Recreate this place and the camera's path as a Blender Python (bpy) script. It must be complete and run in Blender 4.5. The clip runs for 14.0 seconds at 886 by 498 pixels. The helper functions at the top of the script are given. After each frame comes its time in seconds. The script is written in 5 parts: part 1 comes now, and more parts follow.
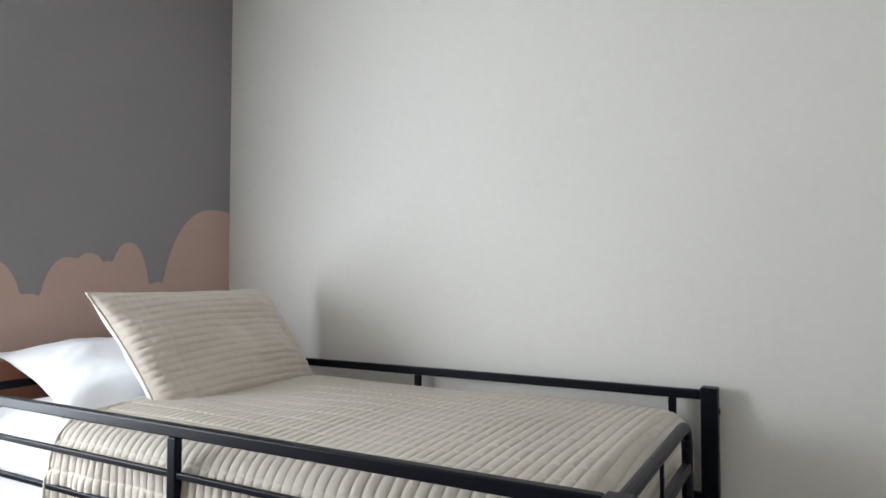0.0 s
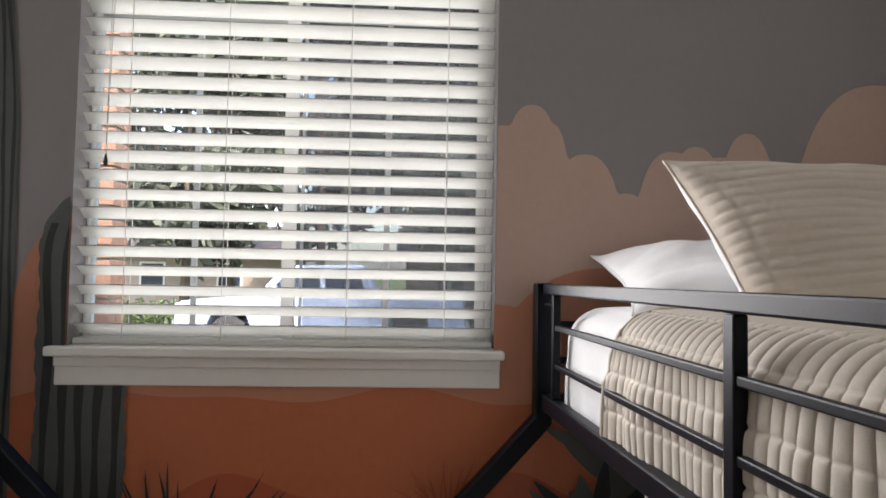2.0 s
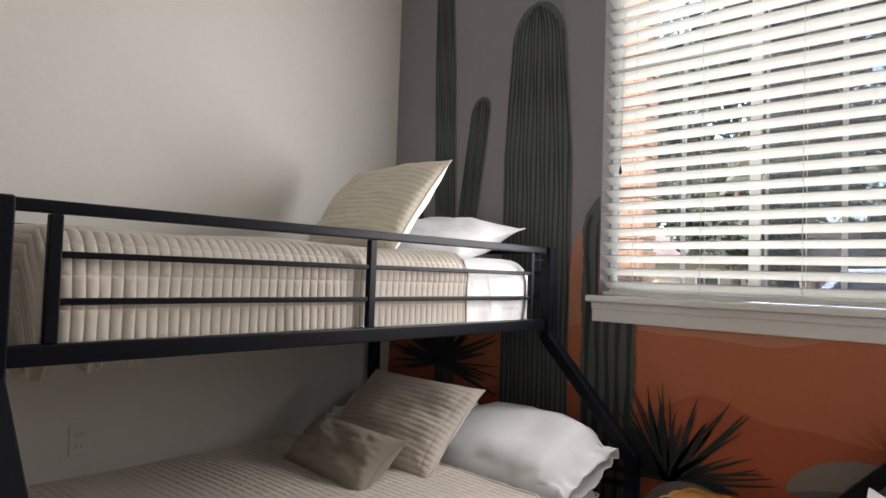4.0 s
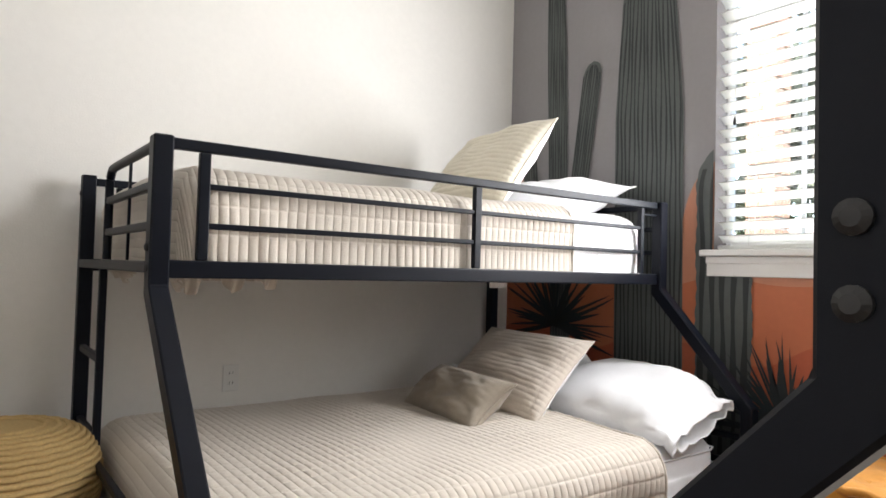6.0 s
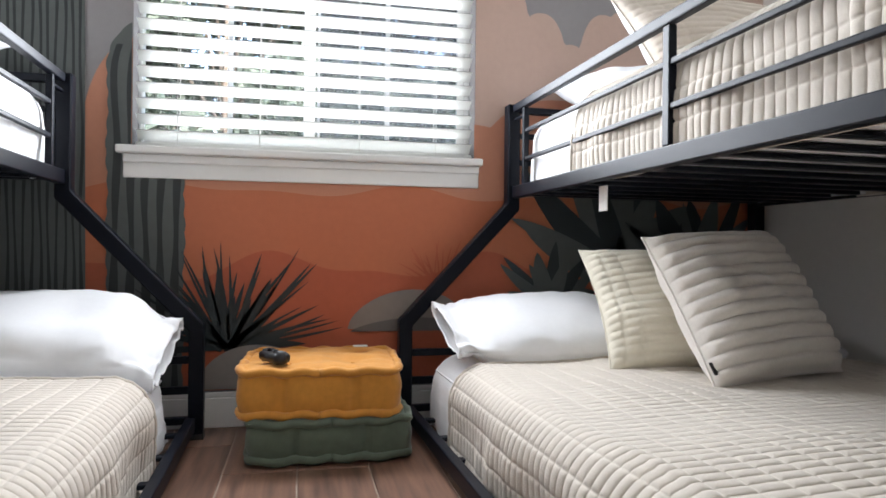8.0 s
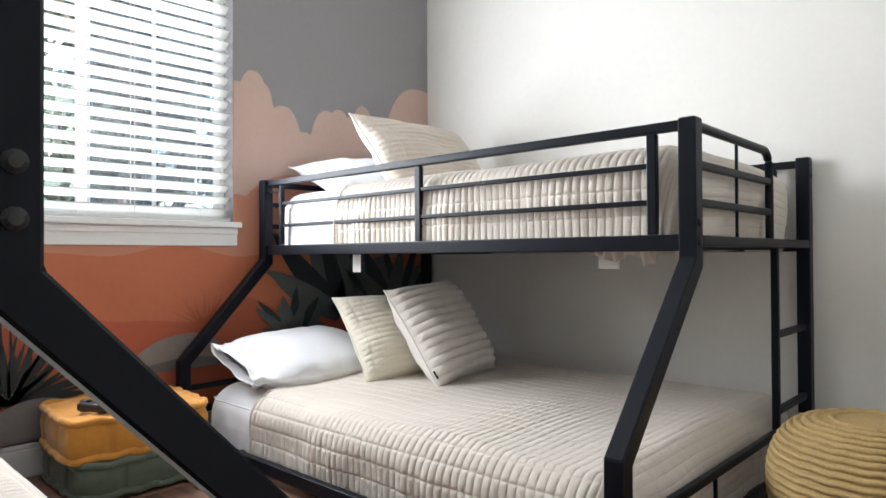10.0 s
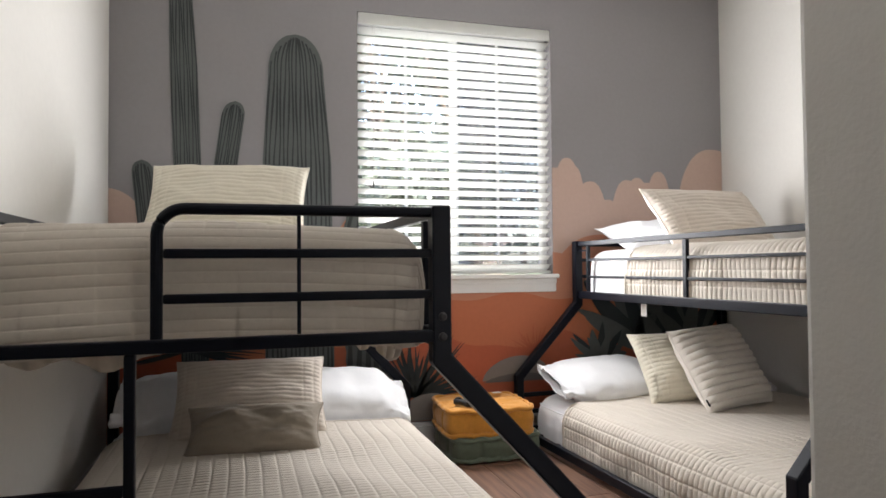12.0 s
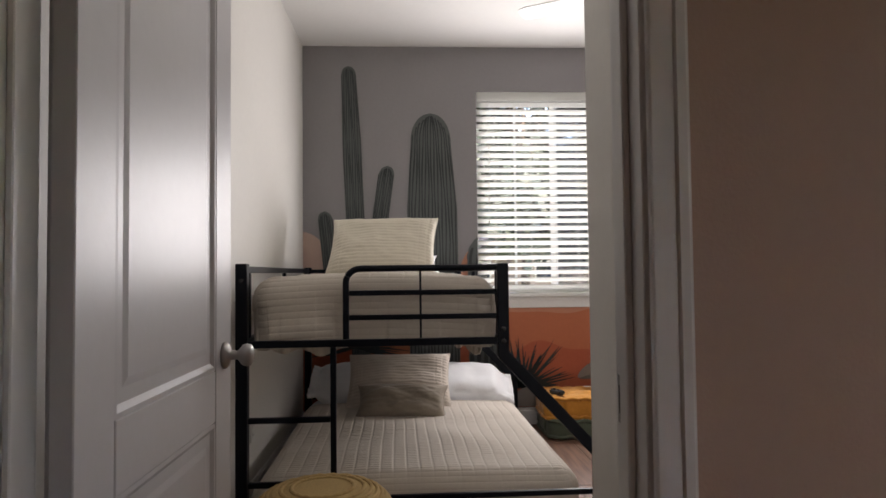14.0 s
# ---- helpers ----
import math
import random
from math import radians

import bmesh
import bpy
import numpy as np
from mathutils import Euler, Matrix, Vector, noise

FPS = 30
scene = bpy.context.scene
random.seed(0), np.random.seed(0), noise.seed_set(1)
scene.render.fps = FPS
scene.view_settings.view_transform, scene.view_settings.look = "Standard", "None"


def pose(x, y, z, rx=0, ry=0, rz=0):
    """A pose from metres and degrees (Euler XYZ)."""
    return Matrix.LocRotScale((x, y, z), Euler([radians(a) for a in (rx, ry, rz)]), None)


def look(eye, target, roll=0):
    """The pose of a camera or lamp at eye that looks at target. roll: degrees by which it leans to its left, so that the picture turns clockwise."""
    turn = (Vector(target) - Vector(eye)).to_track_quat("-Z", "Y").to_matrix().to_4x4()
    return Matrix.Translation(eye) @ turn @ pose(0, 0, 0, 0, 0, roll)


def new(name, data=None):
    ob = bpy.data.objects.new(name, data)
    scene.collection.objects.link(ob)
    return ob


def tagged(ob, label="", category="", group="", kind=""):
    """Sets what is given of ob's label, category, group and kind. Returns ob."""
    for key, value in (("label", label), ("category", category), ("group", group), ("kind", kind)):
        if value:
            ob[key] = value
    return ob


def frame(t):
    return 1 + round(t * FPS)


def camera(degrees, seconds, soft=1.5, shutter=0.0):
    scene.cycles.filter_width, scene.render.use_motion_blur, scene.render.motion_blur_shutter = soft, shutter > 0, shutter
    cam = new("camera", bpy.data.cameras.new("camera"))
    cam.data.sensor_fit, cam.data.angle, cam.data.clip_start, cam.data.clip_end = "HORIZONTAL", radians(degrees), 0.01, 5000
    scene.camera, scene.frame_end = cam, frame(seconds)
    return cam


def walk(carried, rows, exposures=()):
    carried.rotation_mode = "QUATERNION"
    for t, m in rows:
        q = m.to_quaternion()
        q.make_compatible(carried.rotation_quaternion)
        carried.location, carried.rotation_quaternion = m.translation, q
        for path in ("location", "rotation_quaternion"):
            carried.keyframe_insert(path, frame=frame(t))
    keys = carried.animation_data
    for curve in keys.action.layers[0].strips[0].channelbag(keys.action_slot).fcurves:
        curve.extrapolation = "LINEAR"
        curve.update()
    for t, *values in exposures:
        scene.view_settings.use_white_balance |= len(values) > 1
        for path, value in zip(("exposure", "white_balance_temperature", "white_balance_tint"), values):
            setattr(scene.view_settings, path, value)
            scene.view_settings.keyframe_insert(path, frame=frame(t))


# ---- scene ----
cam = camera(67.9, 14.0, soft=1.6)
EXPOSURES = [(0, 3.64, 6000, 8), (1, 3.45, 6000, 7), (1.5, 3.42, 6500, 12), (2, 3.08, 6650, 14), (2.5, 2.75, 6500, 13), (3.5, 2.68, 6450, 12), (4, 3.3, 6700, 14), (6.5, 4.35, 6350, 11), (7.5, 4.15, 6100, 10), (8.5, 4.28, 6050, 11), (11, 4.35, 6100, 9), (12.5, 3.9, 6600, 14), (13.5, 3.6, 6600, 15), (14, 3.62, 6750, 17)]
PATH = [
    (0, (2.405, 0.449, 1.523), (1.373, 2.161, 1.601), 0.1),
    (0.5, (2.234, 0.713, 1.420), (0.879, 2.182, 1.496), -0.0),
    (1, (2.043, 0.875, 1.328), (0.381, 1.983, 1.415), 0.4),
    (1.5, (1.923, 0.967, 1.260), (0.034, 1.617, 1.349), 0.7),
    (2, (1.936, 1.005, 1.191), (-0.059, 1.115, 1.280), 1.0),
    (2.5, (2.093, 1.061, 1.116), (0.133, 0.675, 1.211), 1.5),
    (3, (2.277, 1.135, 1.065), (0.432, 0.369, 1.156), 1.4),
    (3.5, (2.425, 1.325, 1.044), (0.760, 0.220, 1.141), 1.7),
    (4, (2.531, 1.478, 1.050), (1.068, 0.116, 1.127), 1.9),
    (4.2, (2.606, 1.530, 1.046), (1.197, 0.113, 1.120), 1.8),
    (5.25, (2.615, 1.640, 0.950), (1.497, -0.018, 1.020), 1.6),
    (6.3, (2.510, 1.640, 0.807), (1.272, 0.070, 0.859), 1.4),
    (6.5, (2.502, 1.551, 0.748), (1.125, 0.100, 0.786), 1.4),
    (7, (2.504, 1.293, 0.610), (0.772, 0.293, 0.666), 0.5),
    (7.5, (2.492, 0.979, 0.638), (0.522, 0.639, 0.665), 0.7),
    (8, (2.450, 0.619, 0.632), (0.495, 1.042, 0.637), 0.6),
    (8.5, (2.422, 0.328, 0.672), (0.668, 1.291, 0.667), 0.1),
    (8.7, (2.443, 0.206, 0.707), (0.785, 1.324, 0.701), 0.1),
    (9.75, (2.780, -0.130, 0.800), (1.390, 1.308, 0.820), -0.3),
    (10.8, (3.150, -0.458, 0.918), (1.505, 0.679, 0.951), -0.6),
    (11, (3.250, -0.478, 0.947), (1.535, 0.549, 0.986), -0.7),
    (11.5, (3.504, -0.524, 0.980), (1.659, 0.245, 1.033), -0.6),
    (12, (3.775, -0.525, 1.026), (1.852, 0.024, 1.083), -0.5),
    (12.5, (4.039, -0.518, 1.031), (2.075, -0.143, 1.090), -0.3),
    (13, (4.311, -0.545, 1.040), (2.331, -0.275, 1.107), -0.2),
    (13.5, (4.612, -0.553, 1.086), (2.619, -0.403, 1.154), -0.2),
    (14, (4.957, -0.470, 1.146), (2.960, -0.368, 1.217), -0.6),
]
walk(cam, [(t, look(eye, target, roll)) for t, eye, target, roll in PATH], EXPOSURES)

# world and sun
world = bpy.data.worlds.new("sky")
scene.world = world
world.use_nodes = True
wn = world.node_tree.nodes
sky = wn.new("ShaderNodeTexSky")
sky.sky_type, sky.sun_disc = "NISHITA", False
sky.sun_elevation, sky.sun_rotation = radians(52), radians(75)
sky.dust_density, sky.air_density = 3.0, 1.0
wn["Background"].inputs["Strength"].default_value = 0.10
world.node_tree.links.new(sky.outputs["Color"], wn["Background"].inputs["Color"])
sun = new("sun", bpy.data.lights.new("sun", "SUN"))
sun.data.energy, sun.data.angle, sun.data.color = 1.2, radians(2), (1.0, 0.95, 0.88)
sun.matrix_world = look((40, 12, 52), (0, 0, 0))

# daylight that enters through the window's opening
daylight = new("window_daylight", bpy.data.lights.new("window_daylight", "AREA"))
daylight.data.shape, daylight.data.size, daylight.data.size_y = "RECTANGLE", 1.16, 1.0
daylight.data.energy, daylight.data.color = 3.5, (0.98, 0.99, 1.0)
daylight.matrix_world = look((0.03, 0.656, 1.50), (2.0, 0.656, 1.58))
skylight = new("window_skylight", bpy.data.lights.new("window_skylight", "AREA"))
skylight.data.shape, skylight.data.size, skylight.data.size_y = "RECTANGLE", 1.12, 1.38
skylight.data.energy, skylight.data.color = 1.5, (0.98, 0.99, 1.0)
skylight.matrix_world = look((-0.076, 0.656, 1.73), (1.0, 0.656, 1.73))

# ---- materials ----
def material(name, color, rough=0.6, metal=0.0, vary=0.12, grain=40.0, patch=2.5, bump=0.0, bump_scale=200.0, sheen=0.0, tone=None, spec=0.5):
    """Paint, cloth or metal with two scales of variation and a fine relief."""
    m = bpy.data.materials.new(name)
    m.use_nodes = True
    n, l = m.node_tree.nodes, m.node_tree.links
    b = n["Principled BSDF"]
    b.inputs["Roughness"].default_value, b.inputs["Metallic"].default_value = rough, metal
    b.inputs["Specular IOR Level"].default_value = spec
    if sheen:
        b.inputs["Sheen Weight"].default_value = sheen
    co = n.new("ShaderNodeTexCoord")
    fine, wide = n.new("ShaderNodeTexNoise"), n.new("ShaderNodeTexNoise")
    for node, scale in ((fine, grain), (wide, patch)):
        node.inputs["Scale"].default_value, node.inputs["Detail"].default_value = scale, 4
        l.new(co.outputs["Object"], node.inputs["Vector"])
    add = n.new("ShaderNodeMath")
    add.operation = "ADD"
    l.new(fine.outputs["Fac"], add.inputs[0])
    l.new(wide.outputs["Fac"], add.inputs[1])
    ramp = n.new("ShaderNodeMapRange")
    ramp.inputs["From Min"].default_value, ramp.inputs["From Max"].default_value = 0.6, 1.4
    l.new(add.outputs[0], ramp.inputs["Value"])
    mix = n.new("ShaderNodeMix")
    mix.data_type = "RGBA"
    lo = tone or tuple(c * (1 - vary) for c in color)
    mix.inputs["A"].default_value, mix.inputs["B"].default_value = (*lo, 1), (*[min(1, c * (1 + vary * 0.6)) for c in color], 1)
    l.new(ramp.outputs["Result"], mix.inputs["Factor"])
    l.new(mix.outputs["Result"], b.inputs["Base Color"])
    if bump:
        tex, bm_ = n.new("ShaderNodeTexNoise"), n.new("ShaderNodeBump")
        tex.inputs["Scale"].default_value, tex.inputs["Detail"].default_value = bump_scale, 3
        l.new(co.outputs["Object"], tex.inputs["Vector"])
        bm_.inputs["Strength"].default_value, bm_.inputs["Distance"].default_value = bump, 0.002
        l.new(tex.outputs["Fac"], bm_.inputs["Height"])
        l.new(bm_.outputs["Normal"], b.inputs["Normal"])
    return m


def wood_tile(name):
    """Brown wood-look porcelain, each plank with its own tone and streaks along its length."""
    m = material(name, (0.16, 0.085, 0.055), 0.38, bump=0.15, bump_scale=60)
    n, l = m.node_tree.nodes, m.node_tree.links
    b = n["Principled BSDF"]
    co, mp, ns = n.new("ShaderNodeTexCoord"), n.new("ShaderNodeMapping"), n.new("ShaderNodeTexNoise")
    mp.inputs["Scale"].default_value = (2.0, 26.0, 1.0)
    ns.inputs["Scale"].default_value, ns.inputs["Detail"].default_value = 1.6, 6
    info, shift = n.new("ShaderNodeObjectInfo"), n.new("ShaderNodeVectorMath")
    shift.operation = "ADD"
    l.new(co.outputs["Object"], shift.inputs[0])
    l.new(info.outputs["Random"], shift.inputs[1])
    l.new(shift.outputs["Vector"], mp.inputs["Vector"])
    l.new(mp.outputs["Vector"], ns.inputs["Vector"])
    ramp = n.new("ShaderNodeValToRGB")
    ramp.color_ramp.elements[0].color, ramp.color_ramp.elements[1].color = (0.085, 0.042, 0.028, 1), (0.23, 0.125, 0.08, 1)
    ramp.color_ramp.elements[0].position, ramp.color_ramp.elements[1].position = 0.3, 0.72
    l.new(ns.outputs["Fac"], ramp.inputs["Fac"])
    hsv, val = n.new("ShaderNodeHueSaturation"), n.new("ShaderNodeMapRange")
    val.inputs["To Min"].default_value, val.inputs["To Max"].default_value = 0.8, 1.2
    l.new(info.outputs["Random"], val.inputs["Value"])
    l.new(val.outputs["Result"], hsv.inputs["Value"])
    l.new(ramp.outputs["Color"], hsv.inputs["Color"])
    l.new(hsv.outputs["Color"], b.inputs["Base Color"])
    return m


def glass_material(name):
    m = bpy.data.materials.new(name)
    m.use_nodes = True
    n, l = m.node_tree.nodes, m.node_tree.links
    n.remove(n["Principled BSDF"])
    tr, gl, mx, fr = n.new("ShaderNodeBsdfTransparent"), n.new("ShaderNodeBsdfGlossy"), n.new("ShaderNodeMixShader"), n.new("ShaderNodeFresnel")
    gl.inputs["Roughness"].default_value, fr.inputs["IOR"].default_value = 0.02, 1.45
    l.new(fr.outputs["Fac"], mx.inputs["Fac"])
    l.new(tr.outputs["BSDF"], mx.inputs[1])
    l.new(gl.outputs["BSDF"], mx.inputs[2])
    l.new(mx.outputs["Shader"], n["Material Output"].inputs["Surface"])
    return m


def screen_material(name):
    m = bpy.data.materials.new(name)
    m.use_nodes = True
    n, l = m.node_tree.nodes, m.node_tree.links
    b = n["Principled BSDF"]
    b.inputs["Base Color"].default_value, b.inputs["Roughness"].default_value = (0.16, 0.17, 0.19, 1), 0.7
    tr, mx = n.new("ShaderNodeBsdfTransparent"), n.new("ShaderNodeMixShader")
    mx.inputs["Fac"].default_value = 0.5
    l.new(tr.outputs["BSDF"], mx.inputs[1])
    l.new(b.outputs["BSDF"], mx.inputs[2])
    l.new(mx.outputs["Shader"], n["Material Output"].inputs["Surface"])
    return m


def slat_material(name):
    m = material(name, (0.82, 0.82, 0.80), 0.4, vary=0.04, bump=0.05)
    b = m.node_tree.nodes["Principled BSDF"]
    n, l = m.node_tree.nodes, m.node_tree.links
    t, mx = n.new("ShaderNodeBsdfTranslucent"), n.new("ShaderNodeMixShader")
    t.inputs["Color"].default_value = (0.85, 0.85, 0.82, 1)
    mx.inputs["Fac"].default_value = 0.55
    l.new(b.outputs["BSDF"], mx.inputs[1])
    l.new(t.outputs["BSDF"], mx.inputs[2])
    l.new(mx.outputs["Shader"], n["Material Output"].inputs["Surface"])
    return m


WALL = material("wall_paint", (0.775, 0.755, 0.71), 0.55, vary=0.03, bump=0.35, bump_scale=160)
CEIL = material("ceiling_paint", (0.80, 0.79, 0.77), 0.8, vary=0.02, bump=0.4, bump_scale=120)
# wall paint darkened and browned to carry the hall's warm, dim light
HALL_DIM = material("hall_warm_dim", (0.51, 0.365, 0.29), 0.6, vary=0.04, bump=0.3, bump_scale=160)
TRIM = material("trim_paint", (0.78, 0.775, 0.76), 0.35, vary=0.03, bump=0.03)
DOOR = material("door_paint", (0.62, 0.61, 0.62), 0.36, vary=0.03, bump=0.06, bump_scale=90, spec=0.3)
SKYGREY = material("mural_grey", (0.27, 0.255, 0.262), 0.6, vary=0.05, bump=0.25, bump_scale=160)
CLOUD = material("mural_blush", (0.52, 0.37, 0.305), 0.6, vary=0.05, bump=0.25, bump_scale=160)
CLAY = material("mural_light_clay", (0.50, 0.22, 0.135), 0.6, vary=0.05, bump=0.25, bump_scale=160)
ORANGE = material("mural_orange", (0.48, 0.145, 0.065), 0.6, vary=0.06, bump=0.25, bump_scale=160)
RED = material("mural_rust", (0.42, 0.10, 0.045), 0.6, vary=0.08, bump=0.25, bump_scale=160)
CACTUS = material("mural_cactus", (0.092, 0.104, 0.100), 0.6, vary=0.1, bump=0.2, bump_scale=160)
RIB = material("mural_cactus_rib", (0.025, 0.029, 0.030), 0.6, vary=0.1, bump=0.2, bump_scale=160)
LEAF = material("mural_dark_leaf", (0.017, 0.025, 0.029), 0.6, vary=0.1, bump=0.2, bump_scale=160)
AGAVE = material("mural_agave", (0.085, 0.097, 0.092), 0.6, vary=0.12, bump=0.2, bump_scale=160)
ROCK = material("mural_rock", (0.23, 0.205, 0.19), 0.6, vary=0.08, bump=0.2, bump_scale=160)
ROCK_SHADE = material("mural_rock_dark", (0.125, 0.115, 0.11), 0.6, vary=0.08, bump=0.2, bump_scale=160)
METAL = material("black_metal", (0.0034, 0.0048, 0.0095), 0.40, vary=0.15, bump=0.06, bump_scale=400, spec=0.17)
CAP = material("black_plastic", (0.015, 0.015, 0.016), 0.45, bump=0.05)
QUILT = material("quilt_cotton", (0.61, 0.55, 0.475), 0.9, vary=0.07, grain=90, bump=0.3, bump_scale=700, sheen=0.15)
SHAM = material("sham_cotton", (0.64, 0.57, 0.495), 0.9, vary=0.06, grain=90, bump=0.3, bump_scale=700, sheen=0.15)
IVORY = material("ivory_cotton", (0.72, 0.67, 0.55), 0.9, vary=0.06, grain=90, bump=0.3, bump_scale=700, sheen=0.15)
TAUPE = material("taupe_linen", (0.31, 0.265, 0.21), 0.9, vary=0.1, grain=120, bump=0.4, bump_scale=600, sheen=0.15)
PLUSH = material("cream_plush", (0.74, 0.69, 0.63), 0.95, vary=0.08, grain=120, bump=0.6, bump_scale=500, sheen=0.4)
LINEN = material("white_linen", (0.80, 0.80, 0.81), 0.85, vary=0.03, grain=60, bump=0.25, bump_scale=500, sheen=0.1)
MUSTARD = material("mustard_velvet", (0.62, 0.27, 0.035), 0.85, vary=0.16, grain=50, patch=7, bump=0.4, bump_scale=300, sheen=0.25)
SAGE = material("sage_velvet", (0.105, 0.135, 0.095), 0.85, vary=0.16, grain=50, patch=7, bump=0.4, bump_scale=300, sheen=0.2)
JUTE = material("woven_jute", (0.52, 0.36, 0.15), 0.9, vary=0.25, grain=120, bump=0.8, bump_scale=180)
GROUT = material("grout", (0.33, 0.27, 0.22), 0.9, vary=0.1)
TILE = wood_tile("wood_look_tile")
VINYL = material("window_vinyl", (0.80, 0.80, 0.79), 0.35, vary=0.03)
SLAT = slat_material("blind_slat")
# grey for the slats' long edges: their shade put into the colour
SLAT_EDGE_SHADE = material("blind_slat_edge_shade", (0.42, 0.41, 0.40), 0.5, vary=0.06)
GLASS = glass_material("window_glass")
MESH = screen_material("insect_screen")
NICKEL = material("satin_nickel", (0.42, 0.41, 0.40), 0.33, 1.0, vary=0.08, bump=0.04)
PLASTIC = material("white_plastic", (0.74, 0.73, 0.70), 0.3, vary=0.03)
CORD = material("blind_cord", (0.72, 0.71, 0.68), 0.8)
GRASS = material("lawn", (0.075, 0.115, 0.03), 0.95, vary=0.35, grain=14, patch=0.4, bump=0.5, bump_scale=30)
ROAD = material("asphalt", (0.09, 0.09, 0.092), 0.9, vary=0.15, grain=30)
CONCRETE = material("concrete", (0.36, 0.345, 0.32), 0.9, vary=0.12)
BARK = material("bark", (0.10, 0.075, 0.055), 0.95, vary=0.3, bump=0.8, bump_scale=40)
FOLIAGE = material("foliage", (0.05, 0.063, 0.042), 0.6, vary=0.45, grain=3, patch=0.7)
HEDGE = material("hedge", (0.065, 0.10, 0.03), 0.6, vary=0.45, grain=3, patch=0.9)
BRICK = material("brick_orange", (0.29, 0.165, 0.115), 0.85, vary=0.2, grain=30, bump=0.5, bump_scale=120)
TRUCK = material("truck_paint", (0.42, 0.52, 0.72), 0.25, vary=0.04)
CARGLASS = material("car_glass", (0.02, 0.03, 0.06), 0.08, vary=0.02)
TYRE = material("tyre", (0.02, 0.02, 0.02), 0.85)
SIDING = material("siding", (0.40, 0.33, 0.28), 0.85, vary=0.1)
SHINGLE = material("shingles", (0.13, 0.105, 0.095), 0.95, vary=0.25, grain=12)


# ---- mesh helpers ----
def finish(bm, name, mat, parent=None, label="", smooth=False):
    me = bpy.data.meshes.new(name)
    bm.normal_update()
    bm.to_mesh(me)
    bm.free()
    return mesh_object(me, name, mat, parent, label, smooth)


def mesh_object(me, name, mat, parent=None, label="", smooth=False):
    me.materials.append(mat)
    if smooth:
        me.polygons.foreach_set("use_smooth", [True] * len(me.polygons))
    ob = new(name, me)
    if parent:
        ob.parent = parent
    if label:
        tagged(ob, label)
    return ob


def box(x0, x1, y0, y1, z0, z1, bevel=0.0, seg=1, bm=None):
    """An upright block, its edges rounded."""
    own = bmesh.new()
    bmesh.ops.create_cube(own, size=1)
    for v in own.verts:
        v.co = Vector(((x0 + x1) / 2 + v.co.x * abs(x1 - x0), (y0 + y1) / 2 + v.co.y * abs(y1 - y0), (z0 + z1) / 2 + v.co.z * abs(z1 - z0)))
    if bevel:
        bmesh.ops.bevel(own, geom=own.edges[:], offset=bevel, segments=seg, profile=0.5, affect="EDGES")
    if bm is None:
        return own
    me = bpy.data.meshes.new("joined")
    own.to_mesh(me)
    own.free()
    bm.from_mesh(me)
    bpy.data.meshes.remove(me)
    return bm


def outline(points, d0, d1, put, bevel=0.0):
    """A flat outline of (a, b) pushed from depth d0 to d1; put maps (a, b, d) to a place."""
    bm = bmesh.new()
    lo = [bm.verts.new(put(a, b, d0)) for a, b in points]
    hi = [bm.verts.new(put(a, b, d1)) for a, b in points]
    bm.faces.new(lo)
    bm.faces.new(hi[::-1])
    for i in range(len(points)):
        j = (i + 1) % len(points)
        bm.faces.new((lo[i], hi[i], hi[j], lo[j]))
    bmesh.ops.recalc_face_normals(bm, faces=bm.faces[:])
    if bevel:
        bmesh.ops.bevel(bm, geom=bm.edges[:], offset=bevel, segments=1, affect="EDGES")
    return bm


def turned(profile, count=32, centre=(0, 0, 0), axis="z"):
    """A turned body from (radius, height) pairs."""
    bm = bmesh.new()
    rings = []
    for r, h in profile:
        ring = []
        for i in range(count):
            a = 2 * math.pi * i / count
            p = (r * math.cos(a), r * math.sin(a), h)
            p = {"z": p, "y": (p[0], p[2], p[1]), "x": (p[2], p[0], p[1])}[axis]
            ring.append(bm.verts.new(Vector(centre) + Vector(p)))
        rings.append(ring)
    for lo, hi in zip(rings, rings[1:]):
        for i in range(count):
            bm.faces.new((lo[i], lo[(i + 1) % count], hi[(i + 1) % count], hi[i]))
    bm.faces.new(rings[0][::-1])
    bm.faces.new(rings[-1])
    bmesh.ops.recalc_face_normals(bm, faces=bm.faces[:])
    return bm


def tube(points, radius, sides=10, flat=1.0):
    """A round bar along points."""
    bm = bmesh.new()
    pts, rings = [Vector(p) for p in points], []
    for i, p in enumerate(pts):
        way = (pts[min(i + 1, len(pts) - 1)] - pts[max(i - 1, 0)]).normalized()
        side = way.cross(Vector((0, 0, 1)) if abs(way.z) < 0.9 else Vector((1, 0, 0))).normalized()
        up = side.cross(way)
        rings.append([bm.verts.new(p + radius * (math.cos(a) * side + flat * math.sin(a) * up)) for a in (2 * math.pi * k / sides for k in range(sides))])
    for lo, hi in zip(rings, rings[1:]):
        for i in range(sides):
            bm.faces.new((lo[i], lo[(i + 1) % sides], hi[(i + 1) % sides], hi[i]))
    bm.faces.new(rings[0][::-1])
    bm.faces.new(rings[-1])
    bmesh.ops.recalc_face_normals(bm, faces=bm.faces[:])
    return bm


